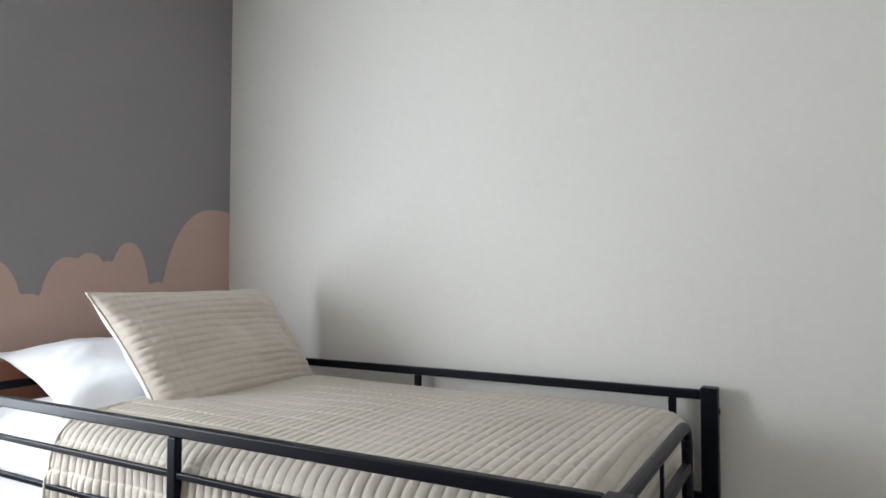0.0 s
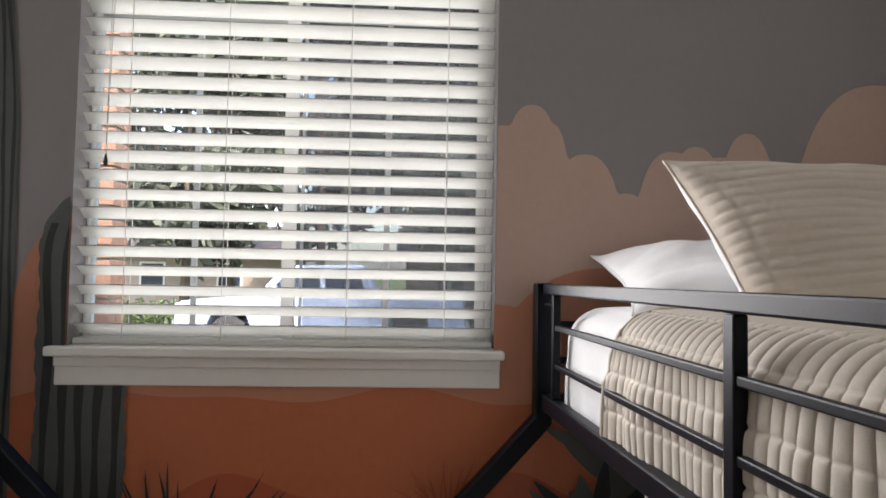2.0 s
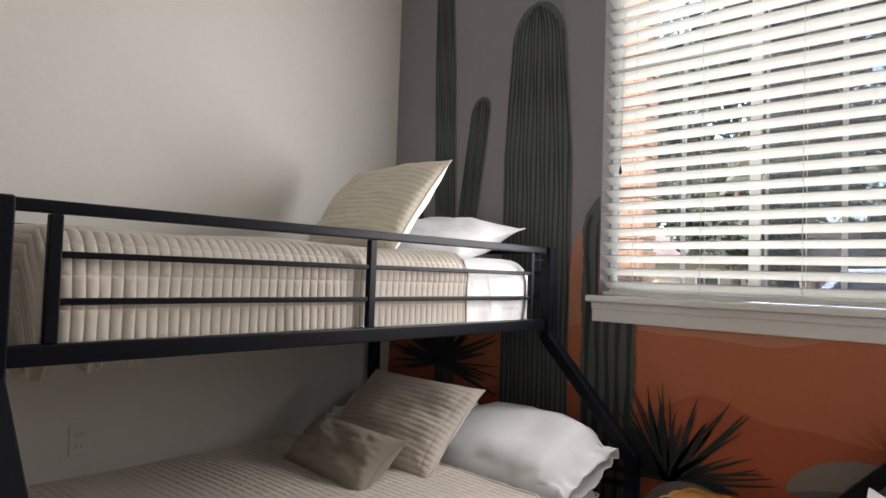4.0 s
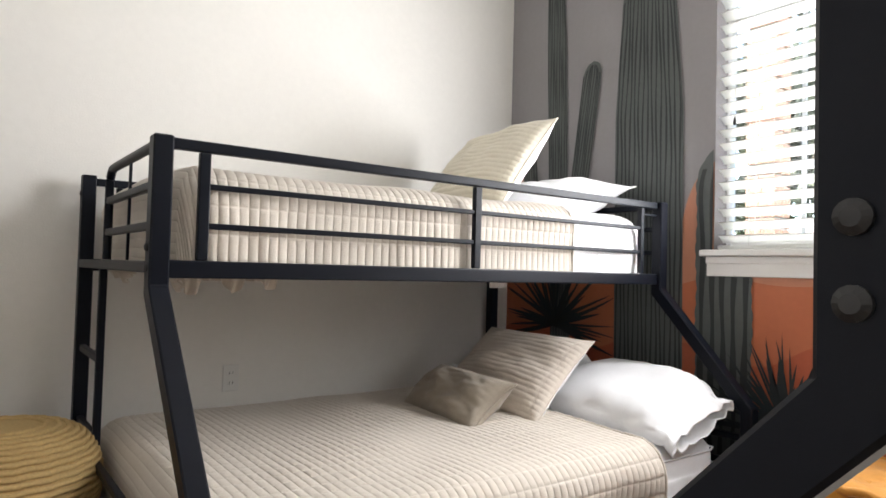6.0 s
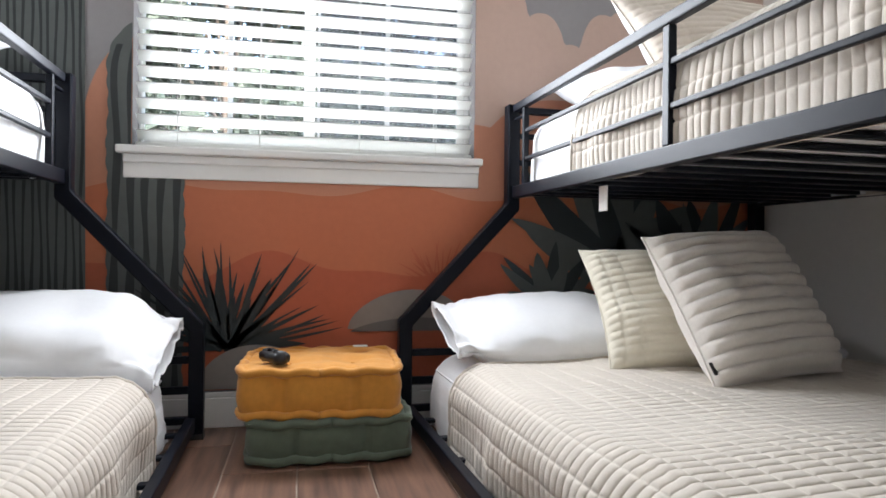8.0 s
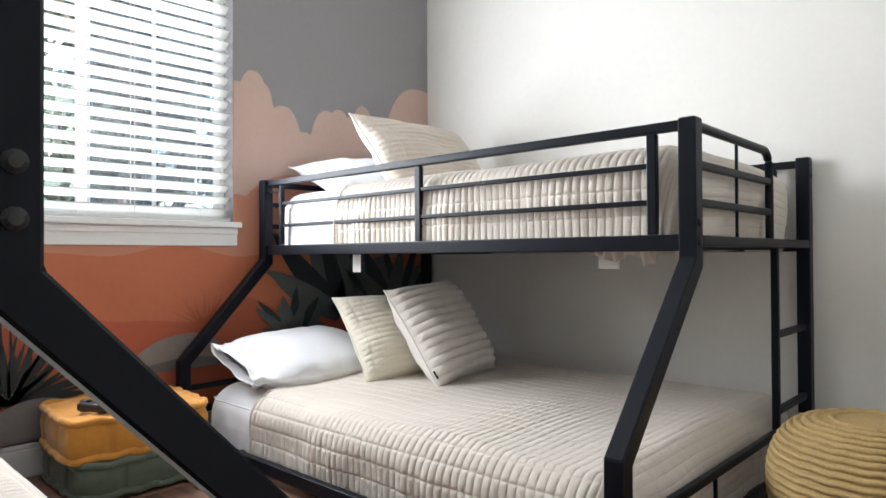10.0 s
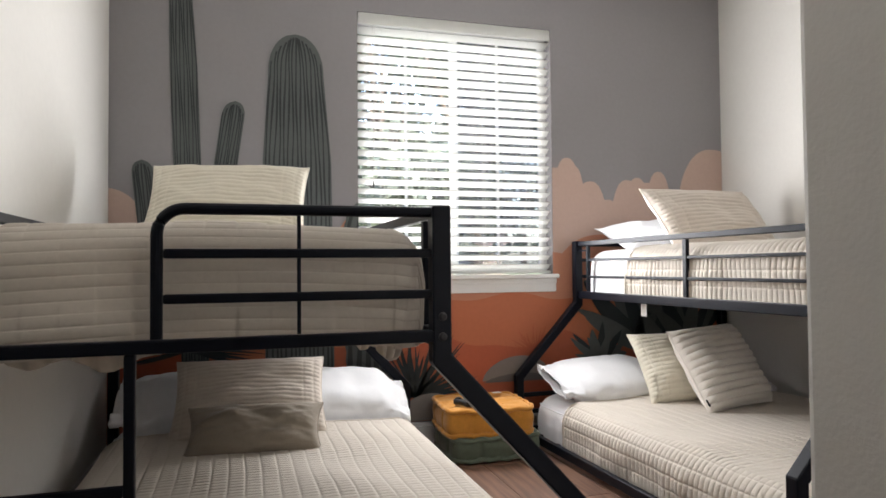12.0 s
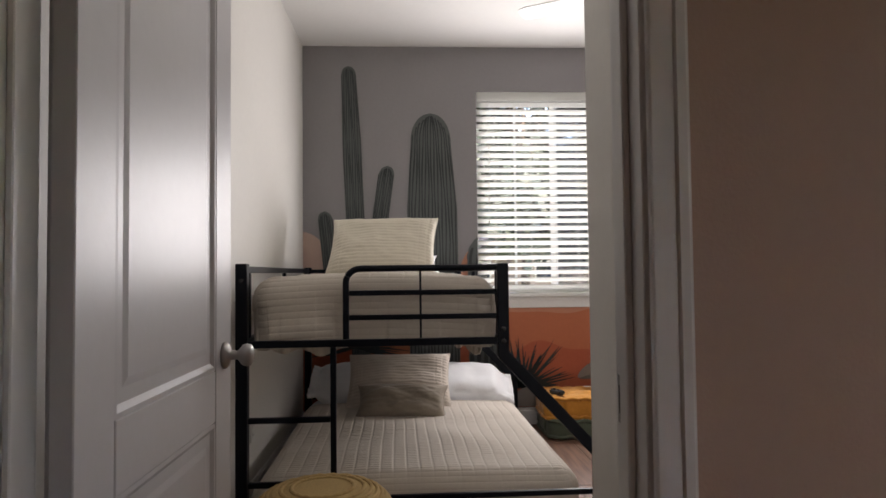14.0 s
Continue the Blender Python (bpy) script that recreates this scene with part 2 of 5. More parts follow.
def grid_mesh(name, pts):
    """A sheet from an array of rows x columns x 3."""
    r, c, _ = pts.shape
    idx = np.arange(r * c).reshape(r, c)
    faces = np.stack([idx[:-1, :-1], idx[1:, :-1], idx[1:, 1:], idx[:-1, 1:]], -1).reshape(-1, 4)
    me = bpy.data.meshes.new(name)
    me.from_pydata(pts.reshape(-1, 3).tolist(), [], faces.tolist())
    me.update()
    return me


def thing(name, label, category, group="", at=(0, 0, 0), kind=""):
    ob = new(name)
    ob.empty_display_size = 0.1
    ob.location = at
    return tagged(ob, label, category, group, kind)


def structure(name, bm, mat, label, category, smooth=False):
    return tagged(finish(bm, name, mat, None, "", smooth), label, category, kind="structure")


# ---- setting ----
X_E, Y_S, Y_N, H = 3.239, -1.264, 2.532, 2.865
WY0, WY1, WZ0, WZ1 = 0.046, 1.268, 0.985, 2.522
Y_ENTRY, X_D0, X_D1 = 0.000, 3.99, 4.11
DY0, DY1, DZ = -1.0, -0.165, 2.05

bm = box(-0.16, 0, Y_S - 0.12, WY0, 0, H)
box(-0.16, 0, WY1, Y_N + 0.12, 0, H, bm=bm)
box(-0.16, 0, WY0, WY1, 0, WZ0 - 0.012, bm=bm)
box(-0.16, 0, WY0, WY1, WZ1, H, bm=bm)
structure("wall_west", bm, SKYGREY, "window wall painted matt grey under the mural", "wall")
structure("wall_south", box(0, X_D0, Y_S - 0.12, Y_S, 0, H), WALL, "plain warm white painted side wall", "wall")
def skew(bm, slope=0.033):
    for v in bm.verts:
        v.co.y += slope * max(0.0, v.co.x)
    return bm


structure("wall_north", skew(box(0, X_E + 0.12, Y_N, Y_N + 0.12, 0, H)), WALL, "plain warm white painted side wall", "wall")
structure("wall_east", box(X_E, X_E + 0.12, Y_ENTRY + 0.12, Y_N + 0.10, 0, H), WALL, "plain white wall at the foot of the beds", "wall")
structure("wall_entry", box(X_E, X_D0, Y_ENTRY, Y_ENTRY + 0.12, 0, H, 0.012, 3), WALL, "plain white wall of the entry with a rounded corner", "wall")
bm = box(X_D0, X_D1, Y_S - 0.6, DY0 - 0.02, 0, H)
box(X_D0, X_D1, DY1 + 0.02, 1.4, 0, H, bm=bm)
box(X_D0, X_D1, DY0 - 0.02, DY1 + 0.02, DZ + 0.02, H, bm=bm)
structure("wall_doorway", bm, WALL, "white wall with the doorway to the hall", "wall")
# thin skin over the doorway wall, coloured as if dimly and warmly lit
bm = box(X_D1 + 0.0005, X_D1 + 0.0025, DY1 + 0.065, 1.28, 0, H)
box(X_D1 + 0.0005, X_D1 + 0.0025, Y_S - 0.6, DY0 - 0.065, 0, H, bm=bm)
box(X_D1 + 0.0005, X_D1 + 0.0025, DY0 - 0.065, DY1 + 0.065, DZ + 0.065, H, bm=bm)
structure("wall_hall_west", bm, HALL_DIM, "hall face of the doorway wall, beige with painted-in warm dim light", "wall")
# gap at the east end is added out of view to let skylight in
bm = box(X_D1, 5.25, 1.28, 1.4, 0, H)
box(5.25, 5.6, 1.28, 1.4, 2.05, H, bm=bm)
structure("wall_hall_north", bm, HALL_DIM, "plain hall wall, beige with painted-in dim light, and an added light opening", "wall")
structure("wall_hall_south", box(X_D1, 5.6, Y_S - 0.72, Y_S - 0.6, 0, H), HALL_DIM, "plain hall wall, beige with painted-in warm dim light", "wall")
structure("wall_hall_east", box(5.6, 5.72, Y_S - 0.72, 1.4, 0, H), HALL_DIM, "plain hall wall, beige with painted-in warm dim light", "wall")
structure("ceiling", box(-0.16, 5.72, Y_S - 0.72, Y_N + 0.25, H, H + 0.15), CEIL, "flat white ceiling", "ceiling")

# floor: mortar bed with planks of wood-look tile
floor = structure("floor", box(0, 5.72, Y_S - 0.72, Y_N + 0.25, -0.12, -0.004), GROUT, "brown wood-look tile planks with pale grout", "floor")


def baseboard(x0, x1, y0, y1):
    bm = box(x0, x1, y0, y1, 0, 0.105, 0.003)
    dx, dy = (0.004, 0) if x1 - x0 < y1 - y0 else (0, 0.004)
    box(x0 + dx * (x0 > 1), x1 - dx * (x0 < 1), y0 + dy * (y0 > 1), y1 - dy * (y0 < 1), 0.105, 0.125, 0.004, bm=bm)
    if y0 > 2:
        skew(bm)
    structure("baseboard", bm, TRIM, "white painted baseboard", "baseboard")


baseboard(0.003, 0.018, Y_S + 0.002, Y_N - 0.002)
baseboard(0.02, X_D0 - 0.09, Y_S + 0.001, Y_S + 0.015)
baseboard(0.02, X_E - 0.02, Y_N - 0.015, Y_N - 0.001)
baseboard(X_E + 0.02, X_D0 - 0.09, Y_ENTRY - 0.015, Y_ENTRY - 0.001)


# ---- window ----
def build_window():
    win = thing("window_1", "white vinyl sliding window with two gridded sashes", "window", kind="structure")
    X0, X1 = -0.135, -0.085
    for n, b in (("window_frame", (WY0, WY0 + 0.012, WZ0, WZ1)), ("window_frame", (WY1 - 0.02, WY1, WZ0, WZ1)),
                 ("window_frame", (WY0 + 0.0125, WY1 - 0.0205, WZ0, WZ0 + 0.016)), ("window_frame", (WY0 + 0.0125, WY1 - 0.0205, WZ1 - 0.04, WZ1))):
        finish(box(X0, X1, *b, 0.003), n, VINYL, win)
    mid = 0.655
    for x0, a, b, sl, sr in ((-0.125, WY0 + 0.013, mid + 0.03, -0.021, 0.009), (-0.105, mid - 0.03, WY1 - 0.021, 0.042, 0.03)):
        z0, z1 = WZ0 + 0.017, WZ1 - 0.042
        sash = finish(box(x0, x0 + 0.018, a, a + sl, z0, z1, 0.003), "sash", VINYL, win)
        finish(box(x0, x0 + 0.018, b - sr, b, z0, z1, 0.003), "stile", VINYL, sash)
        finish(box(x0, x0 + 0.018, a + sl + 0.001, b - sr - 0.001, z0, z0 + 0.028, 0.003), "rail", VINYL, sash)
        finish(box(x0, x0 + 0.018, a + sl + 0.001, b - sr - 0.001, z1 - 0.05, z1, 0.003), "rail", VINYL, sash)
        m = (a + sl + b - sr) / 2
        finish(box(x0 + 0.003, x0 + 0.012, m - 0.009, m + 0.009, z0 + 0.029, z1 - 0.051, 0.002), "muntin", VINYL, sash)
        for k in (1, 2):
            zz = z0 + (z1 - z0) * k / 3
            finish(box(x0 + 0.003, x0 + 0.012, a + sl + 0.002, m - 0.0095, zz - 0.009, zz + 0.009, 0.002), "muntin", VINYL, sash)
            finish(box(x0 + 0.003, x0 + 0.012, m + 0.0095, b - sr - 0.002, zz - 0.009, zz + 0.009, 0.002), "muntin", VINYL, sash)
        pane = finish(box(x0 + 0.0135, x0 + 0.0165, a + sl + 0.001, b - sr - 0.001, z0 + 0.029, z1 - 0.051), "pane", GLASS, sash)
        pane.visible_shadow = False
    scr = finish(box(-0.1325, -0.1315, mid + 0.03, WY1 - 0.022, WZ0 + 0.018, WZ1 - 0.045), "screen", MESH, win, "grey insect screen")
    scr.visible_shadow = False
    # stool with a rounded nose, and a stepped apron under it
    finish(box(-0.084, 0.042, 0.0, 1.294, 0.955, 0.983, 0.007, 3), "window_sill", TRIM, win)
    finish(box(0.001, 0.014, 0.02, 1.283, 0.872, 0.954, 0.004, 2), "apron", TRIM, win)
    finish(box(0.0145, 0.022, 0.02, 1.283, 0.925, 0.9545, 0.004, 2), "apron_moulding", TRIM, win)


build_window()


def build_blind():
    bl = thing("window_blind", "white faux-wood venetian blind with open slats", "blind")
    a, b = WY0 + 0.006, WY1 - 0.006
    finish(box(-0.066, -0.012, a, b, 2.468, WZ1 - 0.004, 0.004), "headrail", SLAT, bl)
    finish(box(-0.010, 0.004, a - 0.002, b + 0.002, 2.452, WZ1 - 0.003, 0.004, 2), "valance", SLAT, bl)
    bm = box(-0.063, -0.013, a, b, 0.986, 1.003, 0.005, 2)
    finish(bm, "bottom_rail", SLAT, bl)
    # one curved slat shared by all
    sb = bmesh.new()
    tilt, n = radians(34), 7
    rows = []
    for s, h in ((1, 0.0017), (-1, -0.0017)):
        row = []
        for i in range(n):
            u = (i / (n - 1) - 0.5) * 0.05
            w = 0.003 * (1 - (u / 0.025) ** 2) + h
            row.append([sb.verts.new((u * math.cos(tilt) - w * math.sin(tilt), yy, u * math.sin(tilt) + w * math.cos(tilt))) for yy in (a, b)])
        rows.append(row)
    for i in range(n - 1):
        sb.faces.new((rows[0][i][0], rows[0][i + 1][0], rows[0][i + 1][1], rows[0][i][1]))
        sb.faces.new((rows[1][i][0], rows[1][i][1], rows[1][i + 1][1], rows[1][i + 1][0]))
        for e in (0, 1):
            sb.faces.new((rows[0][i][e], rows[1][i][e], rows[1][i + 1][e], rows[0][i + 1][e]))
    # front and back edges take the darker colour that paints their shade
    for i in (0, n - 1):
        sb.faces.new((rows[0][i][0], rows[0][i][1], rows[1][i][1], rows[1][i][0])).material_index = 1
    bmesh.ops.recalc_face_normals(sb, faces=sb.faces[:])
    me = bpy.data.meshes.new("slat")
    sb.to_mesh(me)
    sb.free()
    me.materials.append(SLAT)
    me.materials.append(SLAT_EDGE_SHADE)
    rng = random.Random(4)
    count = 26
    for i in range(count):
        ob = new("slat", me)
        ob.parent = bl
        ob.location = (-0.038, 0, 1.030 + (2.430 - 1.030) * i / (count - 1))
        ob.rotation_euler = (rng.uniform(-0.0016, 0.0016), rng.uniform(-0.05, 0.05), 0)
    for y in (0.19, 0.47, 0.83, 1.12):
        for x in (-0.0615, -0.0145):
            finish(tube([(x, y, 1.0), (x, y, 2.45)], 0.0011, 6), "ladder_cord", CORD, bl)
    for dy in (0, 0.012):
        finish(tube([(0.0, 0.135 + dy, 2.455), (0.006, 0.138 + dy * 0.6, 2.0), (0.007, 0.136, 1.525)], 0.0011, 6), "pull_cord", CORD, bl)
    finish(turned([(0.002, 0.024), (0.0035, 0.016), (0.0065, 0.003), (0.0062, -0.008), (0.0025, -0.011)], 12, (0.007, 0.136, 1.508)), "tassel", CAP, bl, "small dark cord tassel", True)


build_blind()


# ---- mural painted on the window wall ----
mural = thing("desert_mural", "desert wall mural with cacti, clouds and orange dunes", "mural")
CUT = (WY0 - 0.001, WY1 + 0.001, 0.953, WZ1)


def band(name, low, high, y0, y1, layer, mat, label="", step=0.008):
    """Paint between two curves of y, left out where the window is."""
    bm, x, n = bmesh.new(), 0.0012 * layer + 0.001, max(2, int((y1 - y0) / step))
    for i in range(n):
        a, b = y0 + (y1 - y0) * i / n, y0 + (y1 - y0) * (i + 1) / n
        la, lb, ha, hb = low(a), low(b), high(a), high(b)
        spans = [(la, lb, ha, hb)]
        if CUT[0] < (a + b) / 2 < CUT[1]:
            spans = [(min(la, 0.95), min(lb, 0.95), min(ha, 0.95), min(hb, 0.95)), (max(la, CUT[3]), max(lb, CUT[3]), max(ha, CUT[3]), max(hb, CUT[3]))]
        for p, q, r, s in spans:
            if max(r - p, s - q) > 1e-4:
                bm.faces.new([bm.verts.new((x, yy, zz)) for yy, zz in ((a, p), (b, q), (b, max(s, q)), (a, max(r, p)))])
    return finish(bm, name, mat, mural, label)


def column(name, left, right, z0, z1, layer, mat, parent=None, label="", step=0.012):
    """Paint between two curves of z, cut off at the window's edge."""
    bm, x, n = bmesh.new(), 0.0012 * layer + 0.001, max(2, int((z1 - z0) / step))
    for i in range(n):
        a, b = z0 + (z1 - z0) * i / n, z0 + (z1 - z0) * (i + 1) / n
        quad = [[left(a), a], [right(a), a], [right(b), b], [left(b), b]]
        if (a + b) / 2 > CUT[2] and quad[0][0] < CUT[1]:
            for q in quad:
                q[0] = min(q[0], CUT[0])
        if quad[1][0] - quad[0][0] > 5e-4 or quad[2][0] - quad[3][0] > 5e-4:
            bm.faces.new([bm.verts.new((x, yy, zz)) for yy, zz in quad])
    return finish(bm, name, mat, parent or mural, label)


def lobes(*bumps):
    """The top of a heap of rounded lobes, each (centre, half width, foot, top)."""
    return lambda y: max([f + (t - f) * math.sqrt(max(0.0, 1 - abs((y - c) / w) ** 2.4)) if abs(y - c) < w else 0.0 for c, w, f, t in bumps])


def wave(base, *terms):
    return lambda y: base + sum(a * math.sin(k * y + p) for a, k, p in terms)


right_cloud = lobes((1.29, 0.20, 1.3, 1.65), (1.372, 0.085, 1.5, 1.715), (1.43, 0.06, 1.4, 1.66), (1.535, 0.115, 1.3, 1.57), (1.66, 0.10, 1.2, 1.455),
                    (1.80, 0.115, 1.3, 1.585), (1.875, 0.10, 1.3, 1.602), (1.95, 0.10, 1.3, 1.572), (2.035, 0.10, 1.3, 1.647), (2.16, 0.10, 1.2, 1.49), (2.455, 0.285, 1.3, 1.81))
band("cloud", lambda y: 0.9, right_cloud, WY1 + 0.001, Y_N - 0.001, 1, CLOUD, "blush pink rounded cloud bank")
band("cloud", lambda y: 0.9, lobes((-1.30, 0.28, 1.0, 1.46), (-0.75, 0.3, 1.0, 1.16)), Y_S + 0.001, -0.5, 1, CLOUD, "blush pink rounded cloud")
band("hill", lambda y: 0.5, lobes((0.12, 0.235, 1.0, 1.37)), -0.12, WY0 - 0.001, 1, CLAY, "dusty clay-coloured butte")
band("dune", lambda y: 0.13, lobes((-1.0, 0.5, 0.7, 1.0), (-0.3, 0.6, 0.7, 1.05), (0.65, 1.3, 0.3, 1.0), (1.2, 0.45, 0.7, 1.12), (1.62, 0.42, 0.7, 1.23), (2.2, 0.7, 0.6, 1.1)), Y_S + 0.001, Y_N - 0.001, 2, CLAY, "pale clay dune")
band("dune", lambda y: 0.13, wave(0.845, (0.018, 7.5, 0.4), (0.012, 13, 1.0)), Y_S + 0.001, Y_N - 0.001, 3, ORANGE, "orange dune")
band("dune", lambda y: 0.13, wave(0.57, (0.04, 8.2, 3.3), (0.02, 15, 0.6)), Y_S + 0.001, Y_N - 0.001, 4, RED, "rust orange dune")


def cactus(y, z0, z1, half, lean=0.0, ribs=9, layer=6, waist=0.0, wavy=0.0):
    """An upright cactus with a domed top and dark ribs."""
    def across(z):
        t = max(0.0, min(1.0, (z1 - z) / (half * 1.5)))
        w = half * math.sqrt(max(0.0, 1 - (1 - t) ** 2.2)) * (1 + waist * min(1.0, max(0.0, (z1 - half * 1.5 - z) / 0.5)))
        return w

    def middle(z):
        return y + lean * (z - z1)

    def edge(z):
        return wavy * (abs(math.sin(z * 46)) + 0.5 * math.sin(z * 21))

    body = column("cactus", lambda z: middle(z) - across(z) - edge(z), lambda z: middle(z) + across(z) + edge(z), z0, z1, layer, CACTUS, None, "grey-green ribbed cactus")
    for i in range(ribs):
        u = -1 + 2 * (i + 0.5) / ribs
        th = half / ribs * 0.60
        top = z1 - half * 1.5 * (1 - math.sqrt(max(0, 1 - abs(u) ** 2.2))) - 0.02

        def centre(z, u=u, i=i):
            return middle(z) + u * across(z) + 0.0035 * math.sin(z * 9 + i * 1.7)
        column("rib", lambda z, c=centre, th=th: c(z) - th * (0.75 + 0.25 * math.sin(z * 17)), lambda z, c=centre, th=th: c(z) + th * (0.75 + 0.25 * math.cos(z * 13)), z0, top, layer + 1, RIB, body, step=0.03)


cactus(-0.920, 0.13, 2.712, 0.056, -0.04, 9, waist=0.25)
cactus(-0.630, 1.1, 1.953, 0.061, 0.14, 9)
cactus(-0.305, 0.13, 2.352, 0.152, -0.012, 15, waist=0.24)
cactus(-1.103, 1.1, 1.612, 0.056, -0.11, 8)
cactus(0.095, 0.13, 1.42, 0.125, 0.0, 5, layer=8, waist=-0.02, wavy=0.006)


def blade(y, z, angle, length, width, bend, layer, mat, parent):
    """One pointed leaf from a foot."""
    bm, x, n = bmesh.new(), 0.0012 * layer + 0.001, 12
    rows, p, a = [], Vector((y, z)), angle
    for i in range(n + 1):
        t = i / n
        w = width * (0.55 + 1.1 * t - 0.4 * t * t) * (1 - t) ** 0.75 if t < 1 else 0
        side = Vector((-math.sin(a), math.cos(a))) * w / 2
        rows.append((p - side, p + side))
        p = p + Vector((math.cos(a), math.sin(a))) * length / n
        a += bend / n
    for (l0, r0), (l1, r1) in zip(rows, rows[1:]):
        pts = [Vector((x, min(max(q.x, Y_S + 0.002), Y_N - 0.002), max(q.y, 0.13))) for q in (l0, r0, r1, l1)]
        pts = [q for k, q in enumerate(pts) if (q - pts[k - 1]).length > 1e-5]
        if len(pts) > 2:
            bm.faces.new([bm.verts.new(q) for q in pts])
    return finish(bm, "leaf", mat, parent)


def leafy(name, label, y, z, a0, a1, count, lengths, width, layer, mats, seed, jitter=0.1):
    rng = random.Random(seed)
    first = None
    for i in range(count):
        ang = radians(a0 + (a1 - a0) * (i + 0.5) / count) + rng.uniform(-jitter, jitter)
        ob = blade(y + rng.uniform(-0.02, 0.02), z, ang, rng.uniform(*lengths), width * rng.uniform(0.6, 1.25), rng.uniform(-0.25, 0.25), layer + (i % 4), mats[i % len(mats)], first or mural)
        if first is None:
            first = ob
            ob.name = name
            tagged(ob, label)


def dome(name, y0, y1, z0, h, layer, mat, label, skew=0.5, parent=None):
    def top(y):
        t = (y - y0) / (y1 - y0)
        t = t ** (math.log(0.5) / math.log(skew))
        return z0 + h * math.sqrt(max(0, 1 - (2 * t - 1) ** 2))
    return band(name, lambda y: z0, top, y0, y1, layer, mat, label)


dome("rock", 0.79, 1.24, 0.34, 0.145, 9, ROCK, "flat grey boulder", 0.55)
dome("rock", 0.80, 1.22, 0.33, 0.05, 10, ROCK_SHADE, "shaded underside of the boulder", 0.6)
leafy("grass_tuft", "faint rust-red tuft of desert grass", 1.13, 0.50, 8, 172, 30, (0.10, 0.19), 0.009, 5, (RED,), 31)
leafy("spiky_plant", "dark spiky desert plant", 0.37, 0.28, -6, 184, 40, (0.27, 0.43), 0.022, 10, (LEAF,), 3)
leafy("spiky_plant", "broad dark leaves of the desert plant", 0.37, 0.28, 4, 172, 22, (0.17, 0.31), 0.046, 10, (LEAF,), 13, 0.06)
dome("rock", 0.27, 0.67, 0.135, 0.155, 14, ROCK, "grey boulder")
leafy("spiky_plant", "black spiky yucca", -0.87, 0.60, -25, 205, 46, (0.25, 0.46), 0.03, 9, (LEAF, RIB), 5)
leafy("agave_plant", "broad-leaved grey-green agave", 1.86, 0.52, 22, 165, 13, (0.40, 0.62), 0.21, 9, (AGAVE, LEAF, AGAVE), 8, 0.05)
leafy("agave_plant", "small grey-green agave", 1.58, 0.42, 15, 172, 11, (0.19, 0.28), 0.105, 14, (AGAVE, AGAVE, LEAF), 9, 0.04)
leafy("agave_plant", "dark broad-leaved agave", 2.22, 0.5, 30, 150, 9, (0.34, 0.5), 0.16, 12, (LEAF, AGAVE), 10, 0.06)


# ---- bunk beds ----
XH0, XH1, XF0, XF1 = 0.03, 0.078, 2.059, 2.107


def settle(ob, Y):
    """Each bed stands a little askew: turn what belongs to it about its front head corner."""
    x, y, a = (0.122, -0.095, 1.15) if Y is YL else (0.055, 1.370, 2.08)
    bpy.context.view_layer.update()
    ob.matrix_world = pose(x, y, 0, 0, 0, a) @ Matrix.Translation((-0.03, -Y(1.10), 0)) @ ob.matrix_basis
    return ob


def YL(d):
    return -1.19 + d


def YR(d):
    return 2.48 - d


